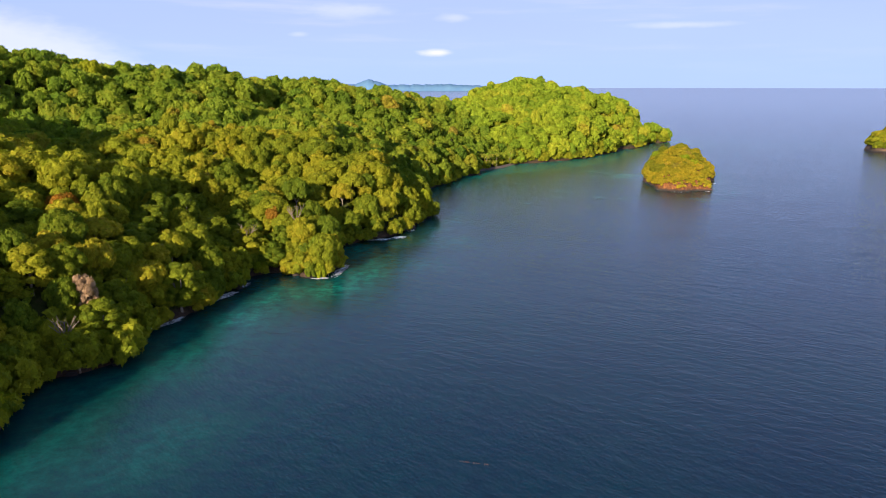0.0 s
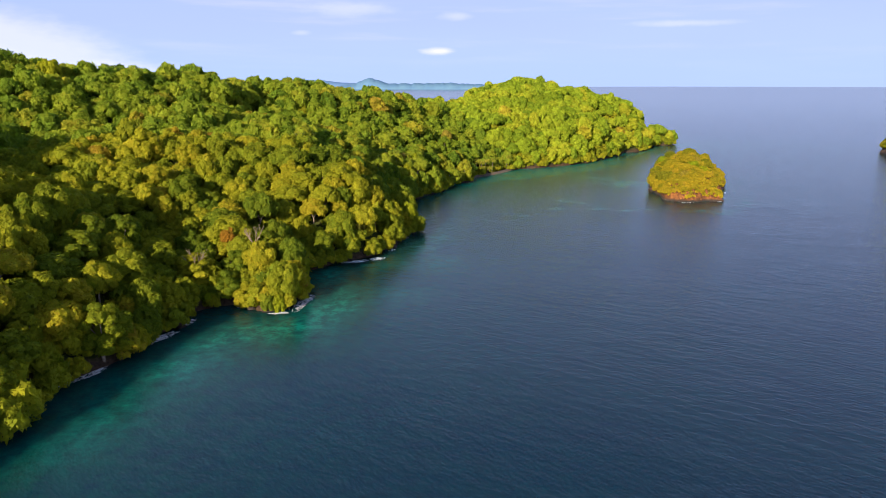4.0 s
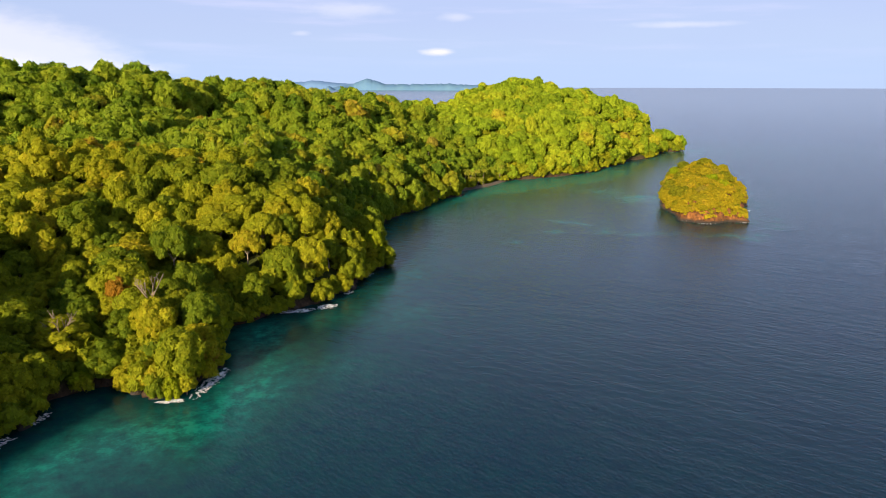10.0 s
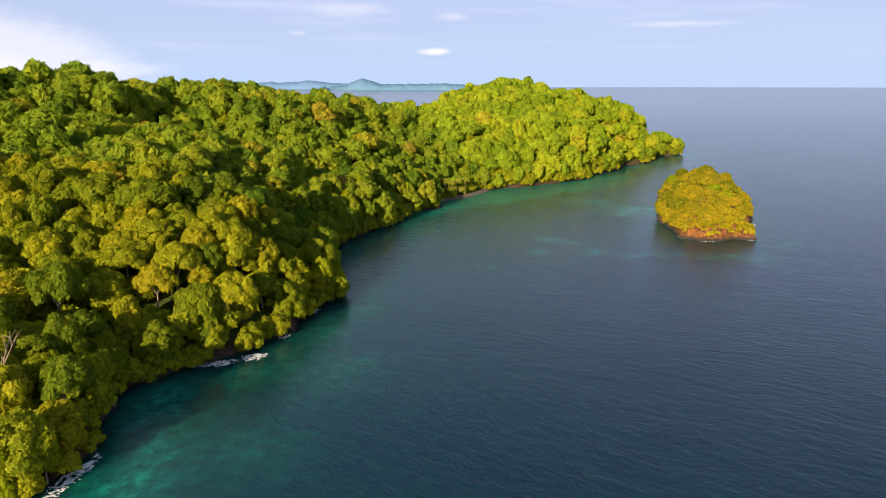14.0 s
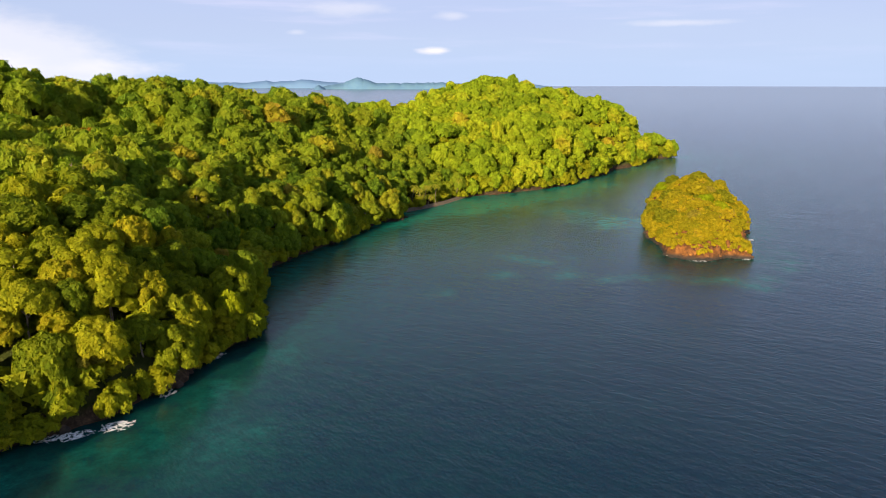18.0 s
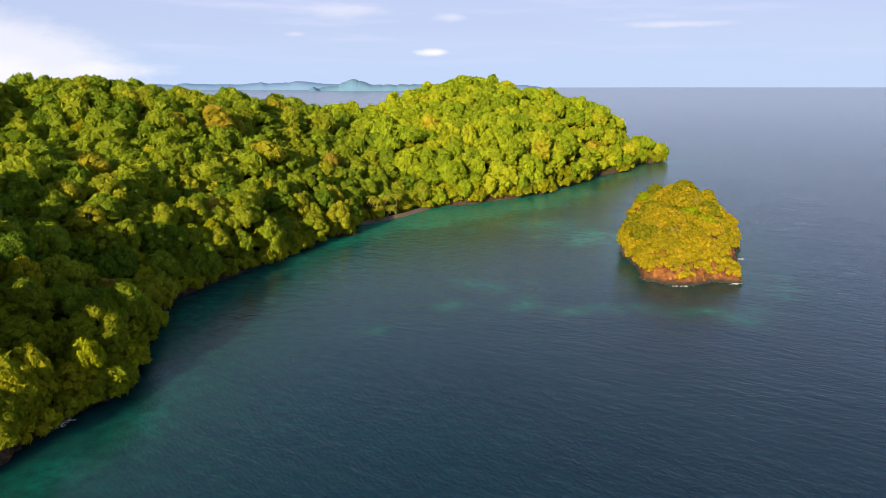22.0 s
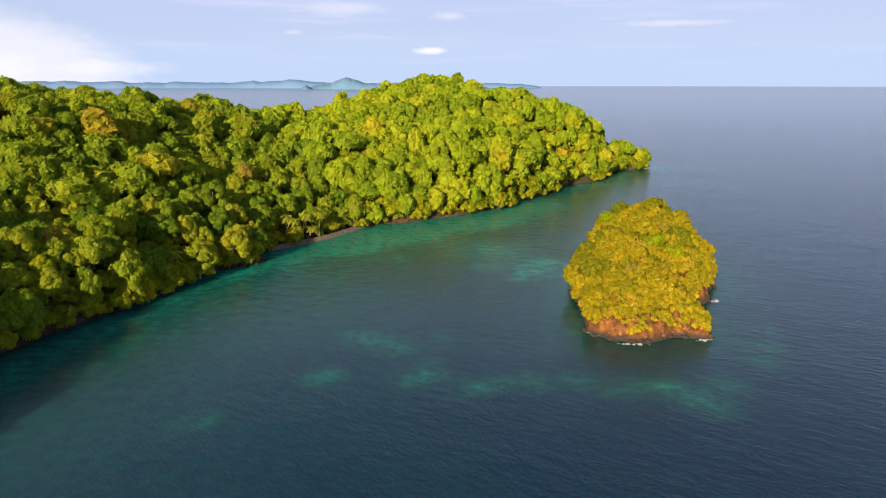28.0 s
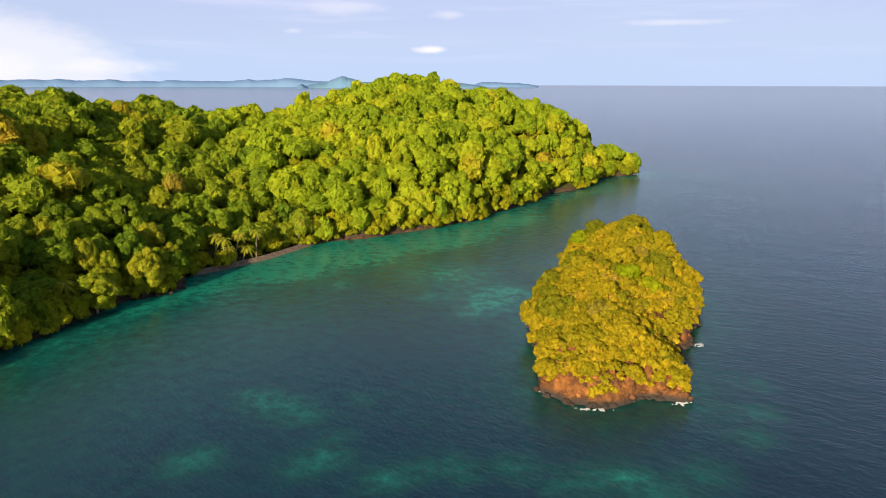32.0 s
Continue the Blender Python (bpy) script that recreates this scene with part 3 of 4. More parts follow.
def crown_arrays(r, radius, height, base, lobes, shell, sprigs, sprig=0.25, flat=0.0, lobe_size=0.33, cover=1.9):
    """Leaf clumps of one crown: lobes over a dome, each closed by overlapping leaf sprays with loose twigs standing proud.
    Returns vertices, triangles and, for each vertex, the leaf tint and how broken the leaves are."""
    centres, sizes = [(0, 0, base + height * 0.5)], [radius * 0.6]
    for i in range(lobes - 1):
        a, th = i * 2.39996 + r.uniform(-0.35, 0.35), math.acos(1 - (1.72 - 0.8 * flat) * (i + 0.4) / (lobes - 1))
        rad = radius * math.sin(th) * r.uniform(0.62, 0.92)
        zz = base + height * (0.5 + (0.38 - 0.16 * flat) * math.cos(th) * r.uniform(0.8, 1.06))
        centres.append((math.cos(a) * rad, math.sin(a) * rad, zz))
        sizes.append(radius * r.uniform(lobe_size - 0.1, lobe_size + 0.08))
    centres, sizes = np.array(centres), np.array(sizes)
    squash = np.array([1, 1, 0.86 - 0.3 * flat])
    # one rough body inside, reaching into every lobe
    mid, reach = centres[0], np.zeros(len(TUFT_V))
    for c, q in zip(centres, sizes):
        k = TUFT_V @ (c - mid)
        gap = q**2 * 0.4 - ((c - mid) ** 2).sum() + k**2
        reach = np.maximum(reach, np.where(gap > 0, k + np.sqrt(np.maximum(gap, 0)), 0))
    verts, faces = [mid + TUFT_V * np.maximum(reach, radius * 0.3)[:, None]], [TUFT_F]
    # the body's tint is lowered, painting shade into the gaps between sprays
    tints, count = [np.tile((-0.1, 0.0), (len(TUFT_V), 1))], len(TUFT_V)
    for c, s in zip(centres[1:], sizes[1:]):
        hue = r.uniform(-0.06, 0.06)
        for many, size, lo, hi, jitter in ((shell, s * math.sqrt(10.5 * cover / shell), 0.78, 1.06, 0.38), (sprigs, sprig, 0.98, 1.25, 0.5)):
            k = (np.arange(many) + r.random()) / many
            z, a = 1 - 1.62 * k, np.arange(many) * 2.39996 + r.uniform(0, 6.3)
            q = np.sqrt(np.maximum(1 - z * z, 0))
            n = unit(np.stack([q * np.cos(a), q * np.sin(a), z], 1) + r.normal(scale=0.12, size=(many, 3)))
            p = c + n * s * r.uniform(lo, hi, (many, 1)) * squash
            far = np.linalg.norm((p[:, None] - centres) / (sizes[:, None] * squash), axis=-1)
            ok = (far < 0.8).sum(1) == 0
            p, n = p[ok], n[ok]
            n = unit(n + 0.25 * unit(p - mid) + r.normal(scale=jitter, size=n.shape) + (0, 0, 0.08))
            u = unit(np.cross(n, r.normal(size=n.shape)))
            w = np.cross(n, u)
            wide = size * r.uniform(0.7, 1.3, (len(p), 1))
            tri = np.stack([p + u * wide, p - u * wide * 0.6 + w * wide * 0.75, p - u * wide * 0.6 - w * wide * 0.75], 1)
            verts.append(tri.reshape(-1, 3))
            faces.append(np.arange(len(p) * 3).reshape(-1, 3) + count)
            tints.append(np.repeat(np.column_stack([r.uniform(-0.06, 0.06, len(p)) + hue, np.ones(len(p))]), 3, 0))
            count += len(p) * 3
    return np.concatenate(verts), np.concatenate(faces), np.concatenate(tints)


def limb(bm, a, b, ra, rb, sides=7):
    """A tapered branch from a to b."""
    a, b = Vector(a), Vector(b)
    z = (b - a).normalized()
    x = z.orthogonal().normalized()
    y = z.cross(x)
    rings = []
    for c, rad in ((a, ra), ((a + b) / 2 + x * ra * 0.3, (ra + rb) / 2), (b, rb)):
        rings.append([bm.verts.new(c + (x * math.cos(k * math.tau / sides) + y * math.sin(k * math.tau / sides)) * rad) for k in range(sides)])
    for lo, hi in zip(rings, rings[1:]):
        for k in range(sides):
            bm.faces.new((lo[k], lo[(k + 1) % sides], hi[(k + 1) % sides], hi[k]))
    bm.faces.new(rings[-1])


def trunk_bmesh(r, top, radius, spread, limbs=5):
    bm = bmesh.new()
    fork = top * 0.5
    limb(bm, (0, 0, -2.0), (r.uniform(-0.3, 0.3), r.uniform(-0.3, 0.3), fork), radius, radius * 0.65)
    for i in range(limbs):
        a = i * math.tau / limbs + r.uniform(-0.4, 0.4)
        limb(bm, (0, 0, fork * 0.92), (math.cos(a) * spread * 0.6, math.sin(a) * spread * 0.6, top * r.uniform(0.72, 0.9)), radius * 0.5, radius * 0.16, 5)
    return bm


# kinds of broadleaf tree: crown radius, crown height, crown base, lobes, flatness, look
KINDS = [(4.4, 10.4, 0.6, 21, 0.0, "rounded, billowing crown"), (3.7, 11.4, 0.4, 20, 0.0, "tall, narrow clumped crown"), (5.2, 9.8, 1.0, 24, 0.1, "broad, domed crown"),
         (4.2, 9.6, 0.8, 17, 0.05, "loose, uneven crown"), (4.8, 10.6, 0.4, 23, 0.0, "dense cauliflower-like crown"), (5.4, 8.6, 3.0, 18, 0.4, "wide, flattened crown")]


def tree_thing(name, kind, seed, leaf_mat, label):
    r = np.random.default_rng(seed)
    rad, hi, base, lobes, flat, _ = KINDS[kind]
    root = new(name)
    part("trunk", trunk_bmesh(r, base + hi * 0.8, 0.34, rad), M_BARK, root)
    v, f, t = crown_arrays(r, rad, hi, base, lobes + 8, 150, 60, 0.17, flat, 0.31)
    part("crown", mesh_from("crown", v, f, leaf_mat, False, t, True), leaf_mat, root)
    return tagged(root, label, "tree", "trees along the shore")


def tree_pose(x, y, z, size, turn, lean=0.0, tall=1.0):
    return Matrix.Translation((x, y, z)) @ Matrix.Rotation(turn, 4, "Z") @ Matrix.Rotation(lean, 4, "X") @ Matrix.Diagonal((size, size, size * tall, 1))


def scatter(x0, x1, y0, y1, tries, radius, accept, seed):
    """Points with an own spacing each, none too near another."""
    r = np.random.default_rng(seed)
    xs, ys, rs = r.uniform(x0, x1, tries), r.uniform(y0, y1, tries), r.uniform(*radius, tries)
    ok = accept(xs, ys)
    cells, out = {}, []
    for x, y, q in zip(xs[ok], ys[ok], rs[ok]):
        cx, cy = int(x // 8), int(y // 8)
        near = [p for i in (-1, 0, 1) for j in (-1, 0, 1) for p in cells.get((cx + i, cy + j), ())]
        if all((x - a) ** 2 + (y - b) ** 2 > ((q + s) * 0.5) ** 2 for a, b, s in near):
            cells.setdefault((cx, cy), []).append((x, y, q))
            out.append((x, y, q))
    return np.array(out)


def wooded(x, y):
    d = offshore(x, y, COAST)
    for px, py, _, _ in PALMS:
        d = np.where((x - px - 1.5) ** 2 + (y - py + 2.5) ** 2 < 38, -1, d)
    d = np.where((np.abs(x - 213) < 3.5) & (y > 690), -1, d)
    return (d > 0.4) & (x > -60 - 0.55 * (y - 20)) & (x > -215) & ~((y > 650) & (x < 40)) & (y < 750)


places = scatter(-240, 250, 70, 765, 80000, (4.5, 8.2), wooded, 21)
p_d = offshore(places[:, 0], places[:, 1], COAST)
p_z = hill_height(places[:, 0], places[:, 1])
# the strip by the water from the first cape to the palm beach holds the trees that can be told apart
strip = np.where((places[:, 1] < 470) & (p_d < 60))[0]
strip = strip[np.argsort(p_d[strip] + 0.08 * np.abs(places[strip, 1] - 230))][:290]
single = np.zeros(len(places), bool)
single[strip] = True


def canopy_rise(r, spread):
    """Height of a tree against its kind's own, for one of that spread."""
    return 1.08 * (spread / 6.5) ** 0.4 * np.clip(r.normal(1.0, 0.15, np.shape(spread)), 0.7, 1.4)


protos = []
for k, kind in enumerate(KINDS):
    for s in range(2):
        protos.append((k, tree_thing("broadleaf_tree", k, 100 + 10 * k + s, M_LEAF, "green rainforest tree with a " + kind[5])))
fresh = []
for k, kind in enumerate(KINDS):
    fresh.append((k, tree_thing("broadleaf_tree", k, 180 + 10 * k, M_DEEP, "deep green rainforest tree with a " + kind[5])))
r_place = np.random.default_rng(5)
last_of = {}
for n, i in enumerate(strip):
    stock = fresh if places[i, 1] > 318 else protos
    last_of.setdefault(stock[n % len(stock)][1].name, {i})
for n, i in reversed(list(enumerate(strip))):
    x, y, q = places[i]
    stock = fresh if y > 318 else protos
    k, proto = stock[n % len(stock)]
    m = tree_pose(x, y, p_z[i] - 0.3 - 1.8 * max(0.0, 1 - p_d[i] / 12), q / (2 * KINDS[k][0]) * 1.42, r_place.uniform(0, math.tau), r_place.uniform(-0.08, 0.08), canopy_rise(r_place, q) / (q / (2 * KINDS[k][0]) * 1.42))
    if i in last_of[proto.name]:
        proto.matrix_basis = m
    else:
        copy_thing(proto, m)

# the rest of the forest: nobody could count it
r_far = np.random.default_rng(31)
fine_crowns = [crown_arrays(r_far, *KINDS[k][:3], KINDS[k][3] + 6, 66, 30, 0.24, KINDS[k][4], 0.32) for k in range(len(KINDS)) for s in range(3)]
far_crowns = [crown_arrays(r_far, *KINDS[k][:3], KINDS[k][3] + 3, 27, 8, 0.42, KINDS[k][4], 0.35) for k in range(len(KINDS)) for s in range(4)]
lee_crowns = [crown_arrays(r_far, *KINDS[k][:3], 9, 12, 2, 0.7, KINDS[k][4], 0.45) for k in range(len(KINDS))]


def open_to_bay(x, y, z):
    """Which places on the slopes look out on the bay; the others lie behind a ridge."""
    seen = np.zeros(len(x), bool)
    for bx, by in ((15, 10), (30, 95), (60, 165), (110, 255)):
        clear = np.ones(len(x), bool)
        for f in np.linspace(0.3, 0.97, 40):
            px, py = bx + (x - bx) * f, by + (y - by) * f
            clear &= hill_height(px, py) + 5.0 < 59 + (z + 13 - 59) * f
        seen |= clear
    return seen


def joined_crowns(name, crowns, at, sizes, talls, tints, mat, label):
    """One mesh of many crowns, each turned and sized its own way."""
    r = np.random.default_rng(len(at))
    vs, fs, ts, count = [], [], [], 0
    for (x, y, z), size, tall, tint in zip(at, sizes, talls, tints):
        v, f, t = crowns[r.integers(len(crowns))]
        a = r.uniform(0, math.tau)
        c, s = math.cos(a), math.sin(a)
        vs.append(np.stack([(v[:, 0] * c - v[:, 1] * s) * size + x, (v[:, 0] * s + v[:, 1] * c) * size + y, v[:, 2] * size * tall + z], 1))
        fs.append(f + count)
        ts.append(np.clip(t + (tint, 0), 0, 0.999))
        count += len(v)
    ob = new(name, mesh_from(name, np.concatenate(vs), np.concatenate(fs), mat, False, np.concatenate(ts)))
    return tagged(ob, label, "forest", kind="stuff")


def tree_tints(r, n, lo=0.08, hi=0.6):
    return np.clip(r.beta(2.0, 2.0, n) * (hi - lo) + lo + (r.random(n) > 0.9) * r.uniform(0.1, 0.35, n), 0, 0.98)


facing = open_to_bay(places[:, 0], places[:, 1], p_z)
near = ~single & facing & (places[:, 1] < 345 + 0.3 * places[:, 0]) & (p_d < 110)
# the far hill takes the leaf colour with haze painted in
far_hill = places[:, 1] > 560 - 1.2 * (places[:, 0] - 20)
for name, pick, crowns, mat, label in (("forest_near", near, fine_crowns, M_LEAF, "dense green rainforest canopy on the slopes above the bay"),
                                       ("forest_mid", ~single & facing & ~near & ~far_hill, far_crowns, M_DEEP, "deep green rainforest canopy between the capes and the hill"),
                                       ("forest_far", ~single & facing & ~near & far_hill, far_crowns, M_HAZE_LEAF, "fresh green rainforest canopy covering the farther hill, lightened for haze"),
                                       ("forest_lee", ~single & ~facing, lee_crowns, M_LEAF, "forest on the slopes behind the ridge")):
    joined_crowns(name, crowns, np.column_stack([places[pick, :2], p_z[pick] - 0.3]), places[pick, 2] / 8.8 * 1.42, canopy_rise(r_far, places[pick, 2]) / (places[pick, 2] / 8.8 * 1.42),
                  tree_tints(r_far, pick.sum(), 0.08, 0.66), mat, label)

# the coast behind the start of the walk
rear = scatter(-330, -20, -56, 70, 9000, (6.0, 9.0), lambda x, y: (offshore(x, y, COAST) > 1.0) & (x > -230), 28)
joined_crowns("forest_rear", lee_crowns, np.column_stack([rear[:, :2], hill_height(rear[:, 0], rear[:, 1]) - 0.3]), rear[:, 2] / 8.8 * 1.42, np.ones(len(rear)), tree_tints(r_far, len(rear)), M_LEAF, "forest along the coast behind the first cape")

# smaller trees that fill the gaps below the canopy
under = scatter(-200, 250, 70, 760, 60000, (4.0, 6.0), lambda x, y: wooded(x, y) & (offshore(x, y, COAST) < 95), 27)
under = under[open_to_bay(under[:, 0], under[:, 1], hill_height(under[:, 0], under[:, 1]) - 5)]
low_crowns = [crown_arrays(r_far, 3.0, 6.4, -0.6, 7, 14, 4, 0.36, 0.0, 0.45) for s in range(8)]
joined_crowns("forest_understory", low_crowns, np.column_stack([under[:, :2], hill_height(under[:, 0], under[:, 1])]), r_far.uniform(0.75, 1.2, len(under)), r_far.uniform(0.8, 1.2, len(under)),
              tree_tints(r_far, len(under), 0.0, 0.6), M_LEAF, "smaller dark green trees filling the forest below the canopy")

# low growth hanging over the rocks along the shore
bush = [crown_arrays(r_far, 2.2, 3.4, -0.3, 10, 44, 8, 0.2, 0.0, 0.38) for s in range(6)]
edge = scatter(-90, 250, 60, 760, 40000, (2.0, 3.4), lambda x, y: (offshore(x, y, COAST) > -1.0) & (offshore(x, y, COAST) < 7) & ~((x - 47) ** 2 + (y - 491) ** 2 < 90) & ~((y > 740) & (x < 230)), 23)
joined_crowns("shore_undergrowth", bush, np.column_stack([edge[:, :2], np.maximum(hill_height(edge[:, 0], edge[:, 1]) - 0.2, 0.5)]), r_far.uniform(0.9, 1.7, len(edge)), r_far.uniform(0.85, 1.5, len(edge)),
              tree_tints(r_far, len(edge), 0.12, 0.62), M_LEAF, "green undergrowth hanging over the shore rocks")

# a few trees that stand out by their colour
for x, y, top, mat, kind, size, label in ((-44, 224.5, 18.0, M_ORANGE, 3, 0.5, "tree with orange flowering crown among green trees"), (-82, 412, 42.5, M_ORANGE, 5, 0.8, "orange-tinged flat-topped tree on the slope"),
                                          (-88, 179, 29.5, M_ORANGE, 5, 0.7, "rust-orange flowering tree on the upper slope"), (-63.8, 141.1, 18.2, M_PINK, 3, 0.5, "dry pinkish-brown tree crown above the shore"),
                                          (48, 527, 24.0, M_PINK, 3, 0.5, "pale greyish-pink tree on the hillside"), (-14.4, 266.6, 13.5, M_BROWN, 2, 0.85, "broad olive-brown tree crown on the cape"),
                                          (-11, 340, 13.0, M_BROWN, 3, 0.7, "reddish-brown tree in the shade of the cape"), (-42, 240, 14.5, M_BROWN, 0, 0.75, "tree with olive-brown foliage on the slope"),
                                          (-55, 466, 54.5, M_BROWN, 2, 0.8, "brown-tinged tree on the ridge"), (-93, 233, 26.0, M_BROWN, 3, 0.8, "tree with dry tan crown on the slope"),
                                          (-30, 205.5, 7.0, M_LEAF, 2, 0.55, "low dense green tree on the tip of the cape"), (-25.5, 206.5, 7.5, M_LEAF, 4, 0.55, "low dense green tree on the tip of the cape"),
                                          (-23.0, 209.5, 7.5, M_LIME, 0, 0.5, "bright green low tree leaning over the water"), (-28.0, 203.4, 4.6, M_LEAF, 2, 0.36, "low bushy tree overhanging the rock ledge"), (-25.2, 203.6, 4.8, M_LIME, 4, 0.36, "low bright bushy tree overhanging the rock ledge"),
                                          (-23.0, 205.2, 4.6, M_LEAF, 2, 0.36, "low bushy tree overhanging the rock ledge"), (-36.5, 207.5, 4.4, M_LEAF, 4, 0.36, "low bushy tree above the shaded shore"), (-44.7, 206.5, 4.6, M_LIME, 2, 0.45, "low bright green bush overhanging the water"), (-3.0, 391, 17.5, M_LIME, 5, 0.55, "yellow-green open-crowned tree on the slope"),
                                          (-7, 402.6, 23.0, M_BROWN, 5, 0.75, "golden umbrella-crowned tree rising from the slope"), (0.5, 411, 21.5, M_LIME, 5, 0.6, "open umbrella-crowned tree with pale trunk"),
                                          (3.4, 300.5, 12.5, M_LIME, 5, 0.5, "bright lime umbrella tree leaning over the shore"), (17.8, 500, 28.0, M_BROWN, 5, 0.6, "tall flat-topped tree standing above the canopy"), (-172, 368, 69.5, M_LIME, 5, 0.95, "umbrella-crowned tree standing clear on the ridge")):
    tree = tree_thing("broadleaf_tree", kind, int(abs(x) + y), mat, label)
    full = (KINDS[kind][1] + KINDS[kind][2]) * 0.9 * size
    ground = float(hill_height([x], [y])[0])
    tall = max(0.7, (top - ground) / full)
    size, tall = (size * tall / 1.9, 1.9) if tall > 1.9 else (size, tall)
    tree.matrix_basis = tree_pose(x, y, ground - 0.3, size, x, 0, tall)



def bare_tree(x, y, tall, seed, label):
    """A leafless tree of forking pale branches."""
    r = np.random.default_rng(seed)
    root = new("bare_tree")
    root.matrix_basis = pose(x, y, float(hill_height([x], [y])[0]) - 0.3, 0, 0, r.uniform(0, 360))
    trunk = bmesh.new()
    fork = Vector((r.uniform(-0.6, 0.6), r.uniform(-0.6, 0.6), tall * 0.55))
    limb(trunk, (0, 0, 0), fork, 0.28, 0.2)
    part("trunk", trunk, M_PALE, root)
    for k in range(6):
        a = k * 1.05 + r.uniform(-0.3, 0.3)
        bm = bmesh.new()
        tip = fork + Vector((math.cos(a) * tall * 0.2, math.sin(a) * tall * 0.2, tall * r.uniform(0.18, 0.38)))
        limb(bm, fork, tip, 0.14, 0.08, 6)
        branch = part("branch", bm, M_PALE, root)
        for q in range(4):
            bm = bmesh.new()
            limb(bm, fork.lerp(tip, 0.5 + 0.16 * q), tip + Vector((r.uniform(-1.3, 1.3), r.uniform(-1.3, 1.3), r.uniform(0.2, 1.5))), 0.07, 0.03, 5)
            part("twig", bm, M_PALE, branch)
    tagged(root, label, "tree", "bare trees on the slopes")


bare_tree(-48.5, 209.7, 11, 801, "leafless tan tree standing in the shaded gully")
bare_tree(-43.7, 327.7, 13, 802, "leafless tree with pale forking branches on the slope")
bare_tree(-36, 222, 14, 803, "grey dead tree among green crowns on the cape")
bare_tree(-64, 131, 10, 804, "pale dead tree leaning near the shore")

# ---- islet shrubs ----
r_is = np.random.default_rng(77)
SHRUBS = [(2.0, 2.9, -0.5, 11, 0.1, "yellow-green coastal shrub with dense leaf clumps"), (2.6, 3.4, -0.5, 13, 0.1, "broad golden-green shrub on the islet"), (1.6, 2.2, -0.4, 9, 0.0, "small bushy yellow shrub"),
          (2.8, 4.6, 0.0, 14, 0.1, "small spreading tree with sunlit golden foliage")]
shrub_protos = []
for k, (rad, hi, base, lobes, flat, label) in enumerate(SHRUBS):
    for s in range(2):
        root = tagged(new("coastal_shrub"), label, "shrub", "shrubs on the islet")
        part("stem", trunk_bmesh(r_is, base + hi * 0.7, 0.12, rad, 4), M_BARK, root)
        v, f, t = crown_arrays(r_is, rad, hi, base, int(lobes * 1.5), 70, 34, 0.15, flat, 0.31)
        part("foliage", mesh_from("foliage", v, f, M_SHRUB, False, t, True), M_SHRUB, root)
        shrub_protos.append(root)
ish = scatter(125, 200, 372, 495, 14000, (2.1, 3.9), lambda x, y: islet_green(x, y, 0.6), 24)
ish_z = islet_height(ish[:, 0], ish[:, 1], ISLET, 12.4, 8.5, KNOLL)
for n in reversed(range(len(ish))):
    root = shrub_protos[n % len(shrub_protos)]
    size = ish[n, 2] / 3.2 * r_is.uniform(0.8, 1.15) * (1 + 0.45 * float(vnoise(ish[n, 0], ish[n, 1], 10, 5))) * (1.0 if ish[n, 1] > 428 or ish[n, 0] < 143 else 0.78)
    m = tree_pose(ish[n, 0], ish[n, 1], ish_z[n] - 0.2, size, r_is.uniform(0, math.tau), r_is.uniform(-0.15, 0.15))
    if n < len(shrub_protos):
        root.matrix_basis = m
    else:
        copy_thing(root, m)

# bushes of the islet that stand out by their colour
for x, y, size, mat, label in ((163, 419, 1.25, M_LIME, "rounded bright lime bush on the crest of the islet"), (158.5, 423, 1.2, M_LIME, "rounded yellow-green bush on the crest of the islet"),
                               (157, 474, 1.2, M_LIME, "lime-green bush overhanging the islet's notch"), (162, 476, 1.3, M_SHRUB, "tall golden bush at the back of the islet"),
                               (147, 402, 1.1, M_BROWN, "dry olive-brown bush on the islet's front slope"), (166, 440, 1.2, M_BROWN, "dry olive-brown bush on the islet")):
    root = tagged(new("coastal_shrub"), label, "shrub", "shrubs on the islet")
    part("stem", trunk_bmesh(r_is, 2.6, 0.12, 2.2, 4), M_BARK, root)
    v, f, t = crown_arrays(r_is, 2.4, 3.8, 0.2, 20, 60, 50, 0.16, 0.0, 0.33)
    part("foliage", mesh_from("foliage", v, f, mat, False, t, True), mat, root)
    root.matrix_basis = tree_pose(x, y, float(islet_height([x], [y], ISLET, 12.4, 8.5, KNOLL)[0]) - 0.3, size, x)

# low cover between the shrubs
low = [crown_arrays(r_is, 1.3, 1.5, -0.4, 6, 24, 6, 0.15, 0.2, 0.42) for s in range(6)]
cover = scatter(125, 200, 372, 495, 40000, (1.0, 1.7), lambda x, y: islet_green(x, y, 0.8), 26)
tagged(joined_crowns("islet_groundcover", low, np.column_stack([cover[:, :2], islet_height(cover[:, 0], cover[:, 1], ISLET, 12.4, 8.5, KNOLL)]), r_is.uniform(0.9, 1.6, len(cover)), r_is.uniform(0.8, 1.2, len(cover)),
                     tree_tints(r_is, len(cover), 0.2, 0.9), M_SHRUB, "low yellow-green scrub covering the islet"), category="scrub")

est = scatter(382, 472, 592, 672, 5000, (4, 6.5), lambda x, y: offshore(x, y, EAST_ISLET, 1.2) > 0.3, 25)
joined_crowns("islet_trees", far_crowns, np.column_stack([est[:, :2], islet_height(est[:, 0], est[:, 1], EAST_ISLET, 17, 11) - 2.2]), est[:, 2] / 8.8 * 1.3, r_far.uniform(0.8, 1.1, len(est)),
              tree_tints(r_far, len(est), 0.1, 0.9), M_LEAF, "olive-green trees covering the farther islet")


